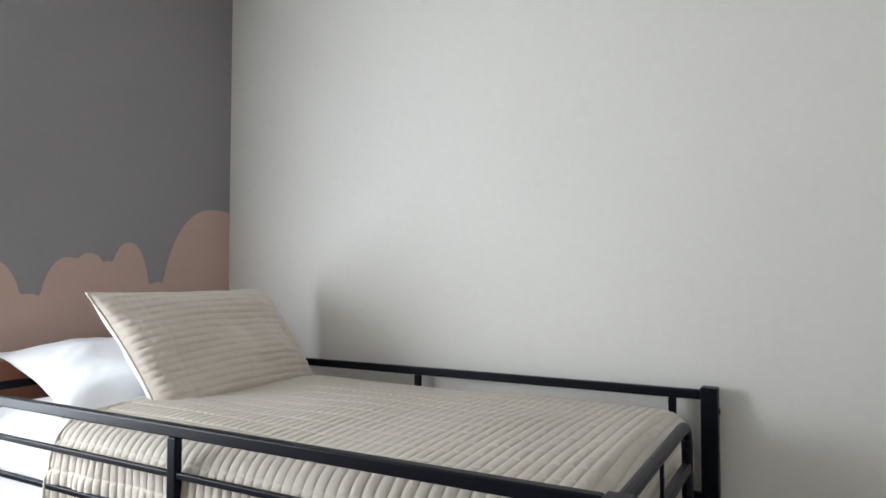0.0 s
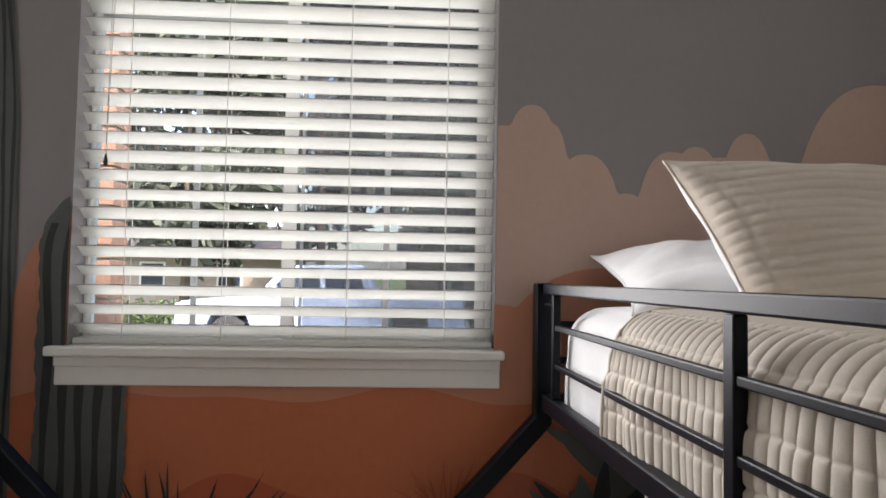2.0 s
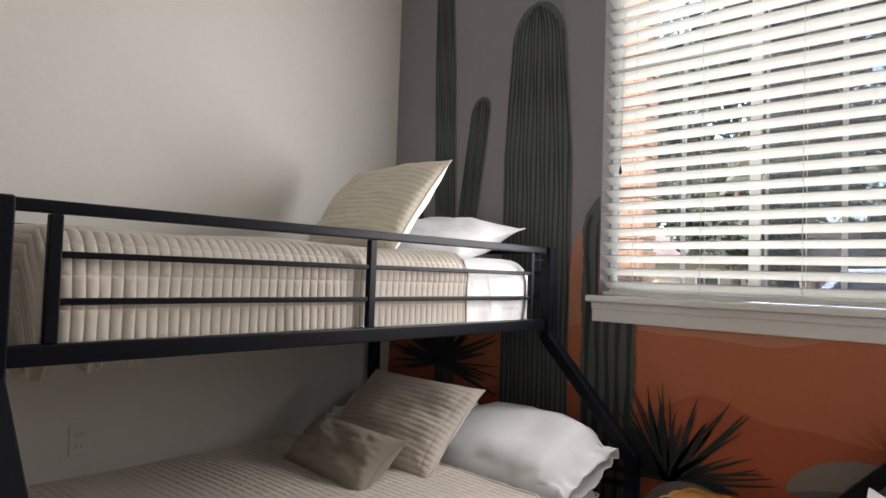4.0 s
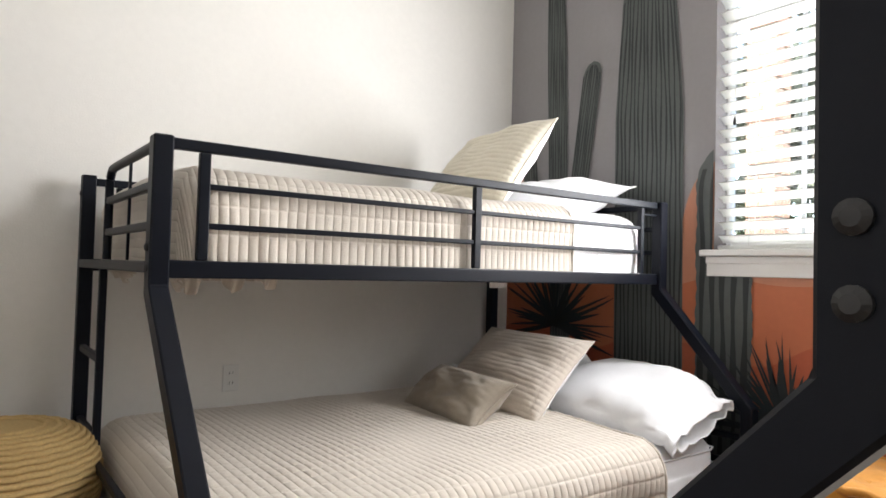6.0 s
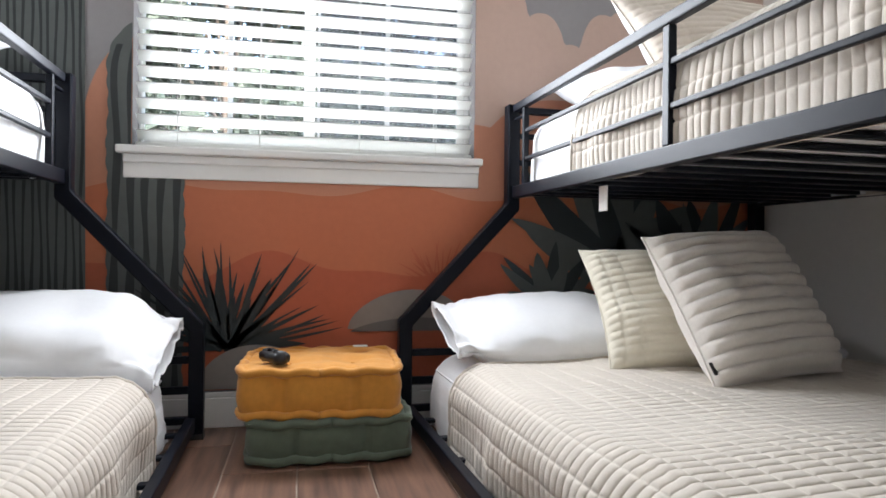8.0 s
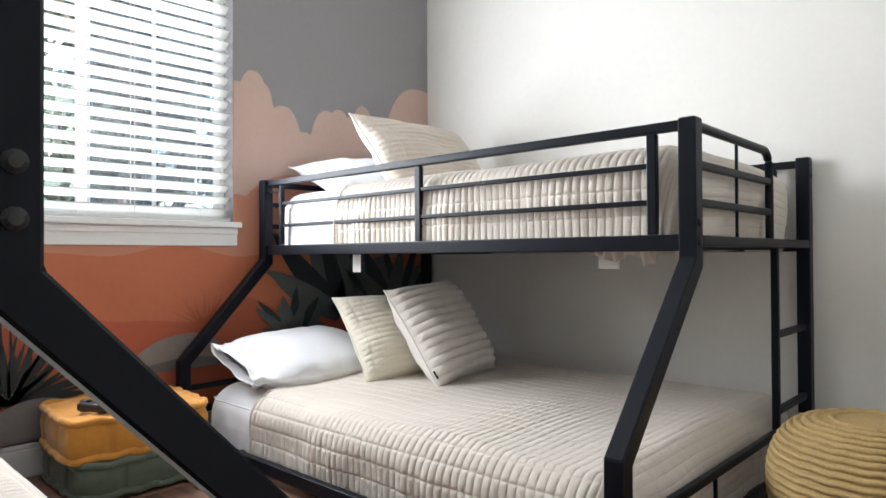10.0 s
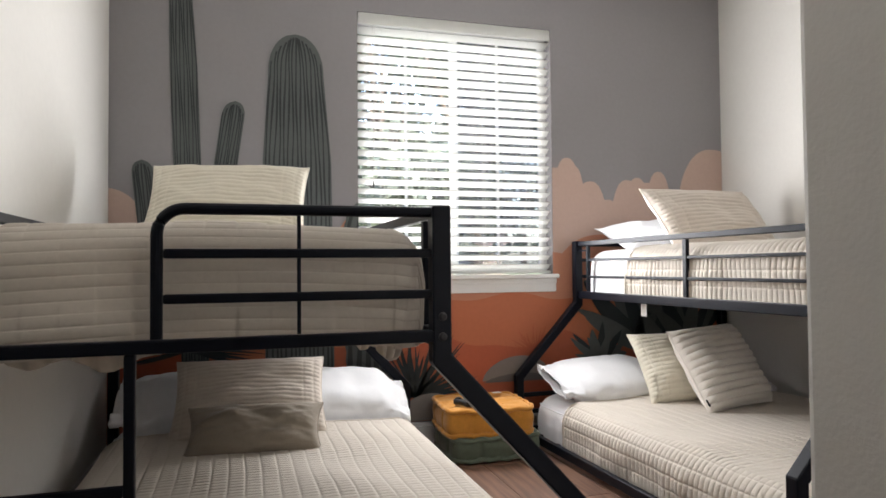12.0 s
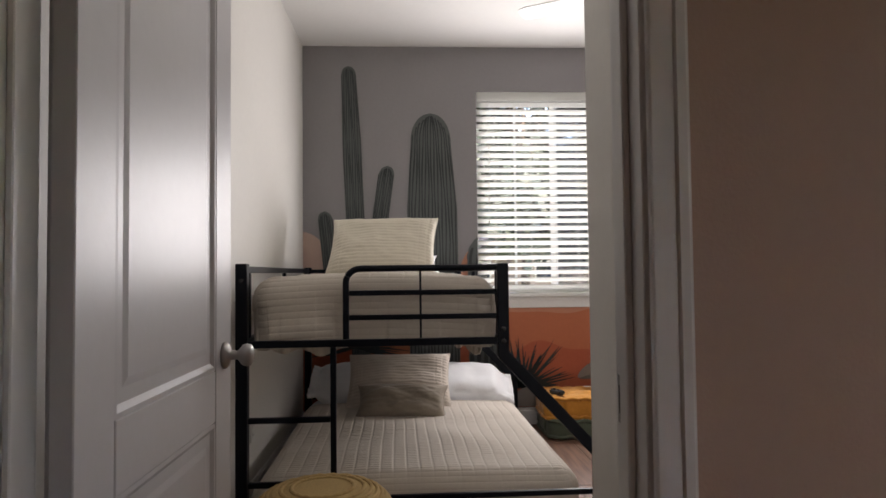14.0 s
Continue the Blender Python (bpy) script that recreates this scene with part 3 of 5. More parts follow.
def bunk_bed(Y, group_label):
    """A black metal bunk: narrow upper bed, wide lower bed, bent front legs. Y maps the distance from the wall to the world."""
    bed = thing("bunk_bed", group_label, "bunk bed", "bunk beds", (1.08, Y(0.7), 0))
    place = Matrix.Translation((-1.08, -Y(0.7), 0))

    def add(name, bm, label="", mat=METAL, parent=None):
        if parent is None:
            bmesh.ops.transform(bm, matrix=place, verts=bm.verts[:])
            return finish(bm, name, mat, bed, label)
        bmesh.ops.transform(bm, matrix=place, verts=bm.verts[:])
        return finish(bm, name, mat, parent, label)

    def bar(name, x0, x1, y0, y1, z0, z1, bevel=0.004, label=""):
        return add(name, box(x0, x1, Y(y0), Y(y1), z0, z1, bevel, 2), label)

    # bent front legs
    shape = [(1.10, 1.182), (1.10, 0.811), (1.504, 0.379), (1.504, 0.0), (1.456, 0.0), (1.456, 0.36), (1.052, 0.787), (1.052, 1.182)]
    for x0, x1 in ((XH0, XH1), (XF0, XF1)):
        leg = add("leg", outline(shape, x0, x1, lambda a, b, d: (d, Y(a), b), 0.004), "bent square-tube front leg")
        add("foot_cap", box(x0 - 0.002, x1 + 0.002, Y(1.454), Y(1.506), -0.003, 0.02, 0.003), "", CAP, leg)
        for z in (0.905, 0.855):
            xx, sx = (x1, 1) if x1 > 1 else (x0, -1)
            add("bolt", turned([(0.0001, -0.001), (0.011, 0.0), (0.011, 0.004), (0.006, 0.007), (0.0001, 0.0075)], 14, (xx, Y(1.076), z), "x"), "", CAP, leg)
    # posts at the wall
    for x0, x1 in ((XH0, XH1), (XF0, XF1)):
        post = bar("post", x0, x1, -0.031, 0.017, 0.0, 1.19)
        add("bolt", turned([(0.0001, -0.001), (0.009, 0.0), (0.009, 0.004), (0.0001, 0.0055)], 14, (x1, Y(-0.007), 1.12), "x"), "", CAP, post)
    # upper frame and guards
    bar("side_rail", XH1, XF0, 1.055, 1.085, 0.83, 0.875)
    bar("side_rail", XH1, XF0, -0.021, 0.009, 0.83, 0.875)
    bar("end_rail", XF0 + 0.018, XF0 + 0.048, 0.017, 1.052, 0.842, 0.872)
    bar("end_rail", XH0 + 0.016, XH0 + 0.046, 0.017, 1.052, 0.842, 0.872)
    bar("guard_rail", XH1, XF0, 1.058, 1.083, 1.152, 1.180)
    bar("guard_rail", XH1, XF0, -0.018, 0.007, 1.152, 1.180)
    for x0, x1 in ((0.187, 1.055), (1.083, 1.962)):
        bar("guard_bar", x0, x1, 1.064, 1.078, 1.058, 1.073, 0.003)
        bar("guard_bar", x0, x1, 1.064, 1.078, 0.957, 0.972, 0.003)
    for x, w in ((0.177, 0.01), (1.069, 0.014), (1.976, 0.014)):
        bar("guard_post", x - w, x + w, 1.06, 1.081, 0.876, 1.151, 0.003)
        bar("guard_post", x - 0.011, x + 0.011, -0.016, 0.005, 0.876, 1.151, 0.003)
    bar("guard_bar", XH1, 0.167, 1.064, 1.078, 1.120, 1.128, 0.002)
    # head end
    bar("guard_rail", XH0 + 0.018, XH0 + 0.043, 0.017, 1.052, 1.150, 1.176)
    for z in (1.056, 0.955):
        bar("guard_bar", XH0 + 0.022, XH0 + 0.04, 0.017, 1.052, z, z + 0.02, 0.003)
    # foot end: a guard with a rounded corner beside the ladder
    x = (XF0 + XF1) / 2
    bend = [(x, Y(0.417), 0.873), (x, Y(0.417), 1.09)] + [(x, Y(0.477 - 0.06 * math.cos(a)), 1.105 + 0.06 * math.sin(a)) for a in (math.pi / 2 * k / 8 for k in range(9))] + [(x, Y(1.052), 1.166)]
    add("curved_guard", tube(bend, 0.0135, 12), "round guard tube with a curved corner")
    for z in (1.052, 0.95):
        bar("guard_bar", x - 0.011, x + 0.011, 0.431, 1.052, z, z + 0.022, 0.004)
    bar("guard_post", x - 0.004, x + 0.004, 0.724, 0.733, 0.873, 1.153, 0.001)
    # ladder between the wall post and its own upright
    bar("ladder_upright", x - 0.012, x + 0.012, 0.352, 0.376, 0.0, 0.841, 0.004)
    for z in (0.532, 0.27):
        bar("ladder_rung", x - 0.011, x + 0.011, 0.017, 0.352, z, z + 0.024, 0.004)
    # lower frame near the floor
    bar("lower_rail", XH1, XF0, 1.45, 1.48, 0.03, 0.075)
    bar("lower_rail", XH1, XF0, -0.021, 0.009, 0.03, 0.075)
    bar("lower_end_rail", XF0 + 0.018, XF0 + 0.048, 0.38, 1.456, 0.04, 0.07)
    bar("lower_end_rail", XF0 + 0.02, XF0 + 0.042, 0.38, 1.456, 0.205, 0.228)
    bar("lower_end_post", XF0 + 0.026, XF0 + 0.036, 0.935, 0.945, 0.071, 0.204, 0.001)
    for z in (0.05, 0.15, 0.25):
        bar("lower_end_rail", XH0 + 0.018, XH0 + 0.044, 0.017, 1.456, z, z + 0.025)
    # slats
    base = box(-0.016, 0.016, Y(0.01), Y(1.054), -0.006, 0.006, 0.003)
    bmesh.ops.transform(base, matrix=Matrix.Translation((0, -Y(0.7), 0)), verts=base.verts[:])
    slat = finish(base, "slat", METAL, bed)
    slat.location = (-1.08 + 0.2, 0, 0.842)
    for i in range(1, 15):
        ob = new("slat", slat.data)
        ob.parent = bed
        ob.location = (-1.08 + 0.2 + i * 0.126, 0, 0.842)
    low = box(-0.016, 0.016, Y(0.01), Y(1.449), -0.006, 0.006, 0.003)
    bmesh.ops.transform(low, matrix=Matrix.Translation((0, -Y(0.7), 0)), verts=low.verts[:])
    slat = finish(low, "lower_slat", METAL, bed)
    slat.location = (-1.08 + 0.2, 0, 0.05)
    for i in range(1, 9):
        ob = new("lower_slat", slat.data)
        ob.parent = bed
        ob.location = (-1.08 + 0.2 + i * 0.22, 0, 0.05)
    settle(bed, Y)
    return bed


bunk_bed(YL, "black metal bunk bed with bent legs by the cactus wall")
bunk_bed(YR, "black metal bunk bed with bent legs by the plain wall")


# ---- bedding ----
def fold_noise(a, b, seed):
    return np.array([[noise.noise(Vector((x * 1.0, y * 1.0, seed))) for y in b] for x in a])


def mattress(name, Y, d1, z0, z1, label):
    ya, yb = sorted((Y(0.02), Y(d1)))
    bm = box(0.1, 2.022, ya, yb, z0, z1, 0.07, 6)
    ob = tagged(finish(bm, name, LINEN, None, "", True), label, "mattress")
    for z in (z0 + 0.03, z1 - 0.045):
        e = 0.002
        ring = [(0.1 - e, ya + 0.06, z), (0.105, ya + 0.02, z), (0.16, ya - e, z), (1.962, ya - e, z), (2.022 + e, ya + 0.06, z), (2.022 + e, yb - 0.06, z), (1.962, yb + e, z), (0.16, yb + e, z), (0.105, yb - 0.02, z), (0.1 - e, yb - 0.06, z), (0.1 - e, ya + 0.06, z)]
        finish(tube(ring, 0.004, 6), "piping", LINEN, ob, "", True)
    return settle(ob, Y)


def quilt(Y, d1, x0, x1, ztop, drop, foot, pitch, seed, label, amp=0.0052, crown=0.02, sheet=0.0):
    """A channel-quilted coverlet laid over a mattress, hanging down its sides and foot."""
    ya, yb = sorted((Y(0.015), Y(d1)))
    r = 0.085 if ztop > 0.6 else 0.10
    spacing = 0.075 if ztop > 0.6 else 0.058
    def steps(lo, hi, gap, cuts):
        every = sorted((k + c) * gap for k in range(int(lo / gap) - 2, int(hi / gap) + 2) for c in cuts)
        return np.array([lo] + [q for q in every if lo + 0.001 < q < hi - 0.001] + [hi])
    A = steps(x0, x1 + foot, pitch, (0, 0.05, 0.14, 0.31, 0.5, 0.69, 0.86, 0.95))
    B = steps(ya - drop, yb + drop, spacing, (0, 0.035, 0.085, 0.2, 0.35, 0.5, 0.65, 0.8, 0.915, 0.965))
    na, nb = len(A), len(B)
    a, b = np.meshgrid(A, B, indexing="ij")
    n1 = np.repeat(np.repeat(fold_noise(A[::12] * 3.1, B[::5] * 3.7, seed), 12, 0)[:na], 5, 1)[:, :nb]
    for _ in range(14):
        n1[1:-1] = (n1[:-2] + 2 * n1[1:-1] + n1[2:]) / 4
        n1[:, 1:-1] = (n1[:, :-2] + 2 * n1[:, 1:-1] + n1[:, 2:]) / 4
    ix1, iy0, iy1 = x1 - r, ya + r, yb - r
    oa, ob0, ob1 = np.maximum(a - ix1, 0), np.maximum(iy0 - b, 0), np.maximum(b - iy1, 0)
    ob = np.maximum(ob0, ob1)
    o = np.maximum(oa, ob)
    norm = np.sqrt(oa ** 2 + ob ** 2) + 1e-9
    dx, dy = oa / norm, np.where(ob1 > 0, ob, -ob) / norm
    arc = np.minimum(o, r * math.pi / 2)
    out, down = r * np.sin(arc / r), r * (1 - np.cos(arc / r)) + np.maximum(o - r * math.pi / 2, 0)
    px, py = np.minimum(a, ix1) + dx * out, np.clip(b, iy0, iy1) + dy * out
    mid = 1 - ((np.clip(b, ya, yb) - (ya + yb) / 2) / ((yb - ya) / 2)) ** 2
    pz = ztop + crown * np.clip(mid, 0, 1) - down + 0.010 * n1 * (o <= 0.02)
    side = np.clip((o - r) / 0.1, 0, 1)
    ripple = np.sin(a * 41 + 5 * n1 + seed) * (0.4 + n1)
    sway = np.maximum(0.03 * n1 + 0.005 * ripple, -0.006)
    px, py = px + dx * side * sway, py + dy * side * sway
    P = np.stack([px, py, pz], -1)
    ga, gb = np.gradient(P, axis=0), np.gradient(P, axis=1)
    N = np.cross(ga, gb)
    N /= np.linalg.norm(N, axis=-1, keepdims=True) + 1e-9
    # channels across the bed, drawn in by rows of stitches
    rib = np.abs(np.sin(math.pi * a / pitch)) ** 0.42
    gap = np.abs((b / spacing + 0.5) % 1 - 0.5) * spacing
    stitch = 1 - 0.8 * np.exp(-(gap / 0.0038) ** 2) * (1 - 0.8 * np.clip(oa / r, 0, 1))
    puff = 0.9 + 0.7 * n1
    P[..., 0] += 0.007 * n1
    P[..., 1] += 0.006 * np.roll(n1, 9, 0)
    P = P + N * (amp * rib * stitch * puff * (1 - 0.55 * np.clip(oa / r, 0, 1)))[..., None]
    if sheet:
        # a plain sheet, rounded over the head of the mattress instead of its foot
        P = P[::-1] + np.stack([0.010 * n1[::-1], 0.012 * n1[::-1], 0.006 * n1[::-1]], -1)
        P[..., 0] = sheet - P[..., 0]
        ob_ = mesh_object(grid_mesh("bed_sheet", P), "bed_sheet", LINEN, None, "", True)
        return settle(tagged(ob_, label, "bed sheet", "bed sheets"), Y)
    me = grid_mesh("quilt", P)
    ob_ = mesh_object(me, "quilt", QUILT, None, "", True)
    for nm, line in (("binding", P[0]), ("hem", P[:, -1]), ("hem", P[:, 0])):
        finish(tube([tuple(q) for q in line[::4]], 0.0055, 6), nm, QUILT, ob_, "", True)
    return settle(tagged(ob_, label, "quilt", "quilts"), Y)


for Y, where in ((YL, "by the cactus wall"), (YR, "by the plain wall")):
    sgn = 1 if Y is YL else 2
    mattress("mattress", Y, 1.022, 0.85, 1.10, "white-sheeted upper bunk mattress " + where)
    mattress("mattress", Y, 1.385, 0.05, 0.258, "white-sheeted wide lower mattress " + where)
    quilt(Y, 1.05, 0.57, 2.045, 1.122, 0.250, 0.262 if Y is YL else 0.245, 0.028, 3.3 * sgn, "beige channel-quilted coverlet on the upper bunk " + where)
    quilt(Y, 1.034, 0.0, 0.515, 1.111, 0.235, 0.2, 0.028, 4.7 * sgn, "white fitted sheet tucked round the upper mattress " + where, amp=0.0, sheet=0.605)
    quilt(Y, 1.402, 0.0, 0.53, 0.268, 0.20, 0.17, 0.028, 5.9 * sgn, "rumpled white sheet hanging over the lower mattress " + where, amp=0.0, crown=0.012, sheet=0.615)
    quilt(Y, 1.425, 0.50, 2.045, 0.284, 0.215, 0.20, 0.028, 7.1 * sgn, "beige channel-quilted coverlet on the lower bunk " + where, amp=0.0048, crown=0.012)


def basis(centre, across, up):
    """A pose from a centre, the way along the width and the way up the height."""
    w = Vector(across).normalized()
    n = w.cross(Vector(up)).normalized()
    u = n.cross(w)
    m = Matrix((w, u, n)).transposed().to_4x4()
    m.translation = Vector(centre)
    return m


def cushion_points(w, h, t, n, seed, pinch=0.07, sag=0.0, ribs=0.0, pitch=0.03, rib_amp=0.003, border=0.0, side=1, power=0.55, along="y", shear=0.0):
    u = np.linspace(-1, 1, n)
    U, V = np.meshgrid(u, u, indexing="ij")
    X = w / 2 * U * (1 - pinch * (1 - V ** 2) * np.abs(U) ** 2)
    Yc = h / 2 * V * (1 - pinch * (1 - U ** 2) * np.abs(V) ** 2)
    body = np.clip((1 - np.abs(U) ** 2.6) * (1 - np.abs(V) ** 2.6), 0, 1) ** power
    wob = np.array([[noise.noise(Vector((x * 2.1, y * 2.1, seed))) for y in u[::4]] for x in u[::4]])
    wob = np.repeat(np.repeat(wob, 4, 0), 4, 1)[:n, :n]
    for _ in range(8):
        wob[1:-1] = (wob[:-2] + 2 * wob[1:-1] + wob[2:]) / 4
        wob[:, 1:-1] = (wob[:, :-2] + 2 * wob[:, 1:-1] + wob[:, 2:]) / 4
    fine = np.array([[noise.noise(Vector((x * 6.0, y * 6.0, seed + 9))) for y in u[::2]] for x in u[::2]])
    fine = np.repeat(np.repeat(fine, 2, 0), 2, 1)[:n, :n]
    for _ in range(3):
        fine[1:-1] = (fine[:-2] + 2 * fine[1:-1] + fine[2:]) / 4
        fine[:, 1:-1] = (fine[:, :-2] + 2 * fine[:, 1:-1] + fine[:, 2:]) / 4
    Z = t / 2 * body * (1 + 0.28 * wob) + 0.006 * fine * body ** 0.5
    if ribs:
        q = Yc if along == "y" else X
        rib = np.abs(np.sin(math.pi * (q + 0.004 * wob) / pitch)) ** 0.45
        seam = 1.0
        if border:
            seam = 1 - 0.8 * np.exp(-((np.abs(U) - (1 - border)) / 0.018) ** 2) - 0.5 * np.exp(-((np.abs(U) - (1 - 2.2 * border)) / 0.015) ** 2)
        Z = Z + rib_amp * rib * seam * np.clip(body * 4, 0, 1)
    Z = np.maximum(Z, 0.0)
    Yc = Yc - sag * (1 - np.abs(U)) * (Yc > 0)
    return np.stack([X + shear * Yc, Yc, side * Z], -1)


def pillow(name, label, m, w, h, t, mat, seed, group="", pinch=0.07, ribs=0.0, pitch=0.03, rib_amp=0.003, border=0.0, back=None, n=121, along="y", tag=False, category="pillow", power=0.55, shear=0.0):
    """A stuffed pillow: a quilted or plain front and a plain back, sewn at the rim."""
    root = thing(name, label, category, group)
    root.matrix_world = m
    front = cushion_points(w, h, t, n, seed, pinch, 0, ribs, pitch, rib_amp, border, 1, power, along, shear)
    rear = cushion_points(w, h, t, n, seed + 5, pinch, 0, 0, pitch, rib_amp, 0, -1, power, "y", shear)
    rear = rear[:, ::-1]
    f = mesh_object(grid_mesh("front", front), "front", mat, root, "", True)
    mesh_object(grid_mesh("back", rear), "back", back or mat, root, "", True)
    # sewn rim
    rim = [tuple(front[i, 0]) for i in range(0, n, 4)] + [tuple(front[-1, i]) for i in range(0, n, 4)] + [tuple(front[i, -1]) for i in range(n - 1, -1, -4)] + [tuple(front[0, i]) for i in range(n - 1, -1, -4)]
    finish(tube([p for i, p in enumerate(rim) if i == 0 or p != rim[i - 1]], 0.0032, 6), "piping", mat, root, "", True)
    if tag:
        finish(box(-w / 2 - 0.002, -w / 2 + 0.03, -h / 2 + 0.035, -h / 2 + 0.07, 0.018, 0.021, 0.001), "fabric_tag", CAP, root, "small black fabric tag")
    return root


def pillowcase(label, m, length, width, thick, seed, group="bed pillows", open_end=1):
    """A plump pillow in a white case whose hem stands open at one end."""
    root = thing("bed_pillow", label, "pillow", group)
    root.matrix_world = m
    ns, nr = 64, 48
    rows = np.zeros((ns, nr + 1, 3))
    for i in range(ns):
        s = i / (ns - 1)
        fill = (1 - abs(2 * s - 0.92) ** 3.2) if s < 0.95 else 0.3
        fill = max(0.16, min(1, fill))
        wy = width / 2 * (0.80 + 0.20 * min(1, fill * 1.3)) * (0.86 + 0.14 * min(1, s * 6))
        tz = thick / 2 * fill ** 0.6
        if s > 0.84:
            k = (s - 0.84) / 0.16
            tz = tz * (1 - k) + (thick * 0.13) * k
            wy = wy * (1 - 0.06 * math.sin(k * math.pi))
        for j in range(nr + 1):
            a = 2 * math.pi * j / nr
            c, si = math.cos(a), math.sin(a)
            yy = wy * math.copysign(abs(c) ** 0.75, c)
            zz = tz * math.copysign(abs(si) ** 0.8, si)
            nz = noise.noise(Vector((s * 4.0, math.cos(a) * 1.2, math.sin(a) * 1.2 + seed)))
            n2 = noise.noise(Vector((s * 11.0, math.cos(a) * 3.5, math.sin(a) * 3.5 + seed)))
            k = 1 + 0.10 * nz + 0.05 * n2 * (1 + 5 * max(0, s - 0.7))
            rows[i, j] = ((s - 0.5) * length * open_end, yy * k, zz * k + 0.012 * nz - 0.03 * max(0.0, s - 0.8) / 0.2 * (1 + n2))
    body = mesh_object(grid_mesh("case", rows if open_end > 0 else rows[:, ::-1]), "case", LINEN, root, "", True)
    so = body.modifiers.new("cloth", "SOLIDIFY")
    so.thickness, so.offset = 0.003, -1
    inner = rows[52:58].mean(0)
    cap = bmesh.new()
    cap.faces.new([cap.verts.new(p * np.array([1, 0.93, 0.9])) for p in inner[:-1]])
    finish(cap, "stuffing", LINEN, root)
    start = bmesh.new()
    start.faces.new([start.verts.new(p) for p in rows[0][:-1]])
    finish(start, "closed_end", LINEN, root)
    return root


# upper bunk, cactus wall
pillow("pillow_sham", "cream quilted pillow sham propped on the upper bunk", basis((0.70, -0.643, 1.312), (0.09, 0.66, 0.0), (-0.30, 0.0, 0.42)), 0.70, 0.47, 0.19, IVORY, 1.0, "quilted shams", 0.06, 1, 0.024, 0.0052, 0.13, LINEN)
pillow("bed_pillow", "plain white pillow at the head of the upper bunk", basis((0.37, -0.62, 1.195), (-0.03, 0.7, 0.0), (-0.46, 0, 0.14)), 0.72, 0.50, 0.20, LINEN, 2.0, "bed pillows", 0.10, power=0.7)
# upper bunk, plain wall
pillow("pillow_sham", "beige quilted pillow sham propped on the upper bunk", basis((0.557, 2.02, 1.258), (-0.03, 0.72, 0.0), (-0.18, 0.0, 0.37)), 0.73, 0.465, 0.23, SHAM, 6.0, "quilted shams", 0.06, 1, 0.024, 0.007, 0.13, LINEN, shear=-0.28)
pillow("bed_pillow", "plain white pillow at the head of the upper bunk", basis((0.31, 1.88, 1.190), (0.06, 0.7, 0.0), (-0.46, 0, 0.14)), 0.72, 0.50, 0.20, LINEN, 11.0, "bed pillows", 0.10, power=0.7)
# lower bunk, cactus wall
pillowcase("white pillow with an open hem on the lower bunk", basis((0.34, -0.11, 0.366), (0.04, 0.7, -0.02), (-0.5, 0, 0.20)), 0.70, 0.42, 0.185, 21.0)
pillowcase("white pillow behind the shams on the lower bunk", basis((0.30, -0.82, 0.372), (0.0, -0.7, 0.0), (-0.5, 0, 0.2)), 0.68, 0.45, 0.19, 25.0)
pillow("pillow_sham", "beige quilted sham leaning on the lower bunk", basis((0.60, -0.544, 0.435), (0.02, 0.68, 0.0), (-0.30, 0.0, 0.30)), 0.68, 0.44, 0.16, SHAM, 31.0, "quilted shams", 0.06, 1, 0.024, 0.0052, 0.13, LINEN)
pillow("lumbar_pillow", "small plain taupe pillow on the lower bunk", basis((0.92, -0.525, 0.355), (0.04, 0.5, 0.0), (-0.26, 0.0, 0.22)), 0.56, 0.265, 0.17, TAUPE, 41.0, "", 0.10)
# lower bunk, plain wall
pillowcase("white pillow with an open hem on the lower bunk", basis((0.32, 1.43, 0.362), (0.04, -0.7, -0.02), (-0.5, 0, 0.18)), 0.70, 0.42, 0.175, 51.0)
pillowcase("white pillow behind the cushions on the lower bunk", basis((0.40, 2.08, 0.362), (0.0, 0.7, 0.0), (-0.5, 0, 0.1)), 0.66, 0.45, 0.17, 55.0)
pillow("pillow_sham", "ivory quilted sham standing on the lower bunk", basis((0.60, 1.825, 0.465), (0.03, 0.66, 0.0), (-0.26, -0.12, 0.34)), 0.66, 0.43, 0.18, IVORY, 61.0, "quilted shams", 0.06, 1, 0.026, 0.007, 0.13, IVORY)
pillow("throw_pillow", "square cream plush pillow with thick ribs and a black tag", basis((0.80, 1.845, 0.49), (-0.10, 0.46, 0.02), (-0.26, -0.06, 0.40)), 0.48, 0.47, 0.20, PLUSH, 71.0, "", 0.05, 1, 0.038, 0.021, 0.0, None, 141, "y", True)


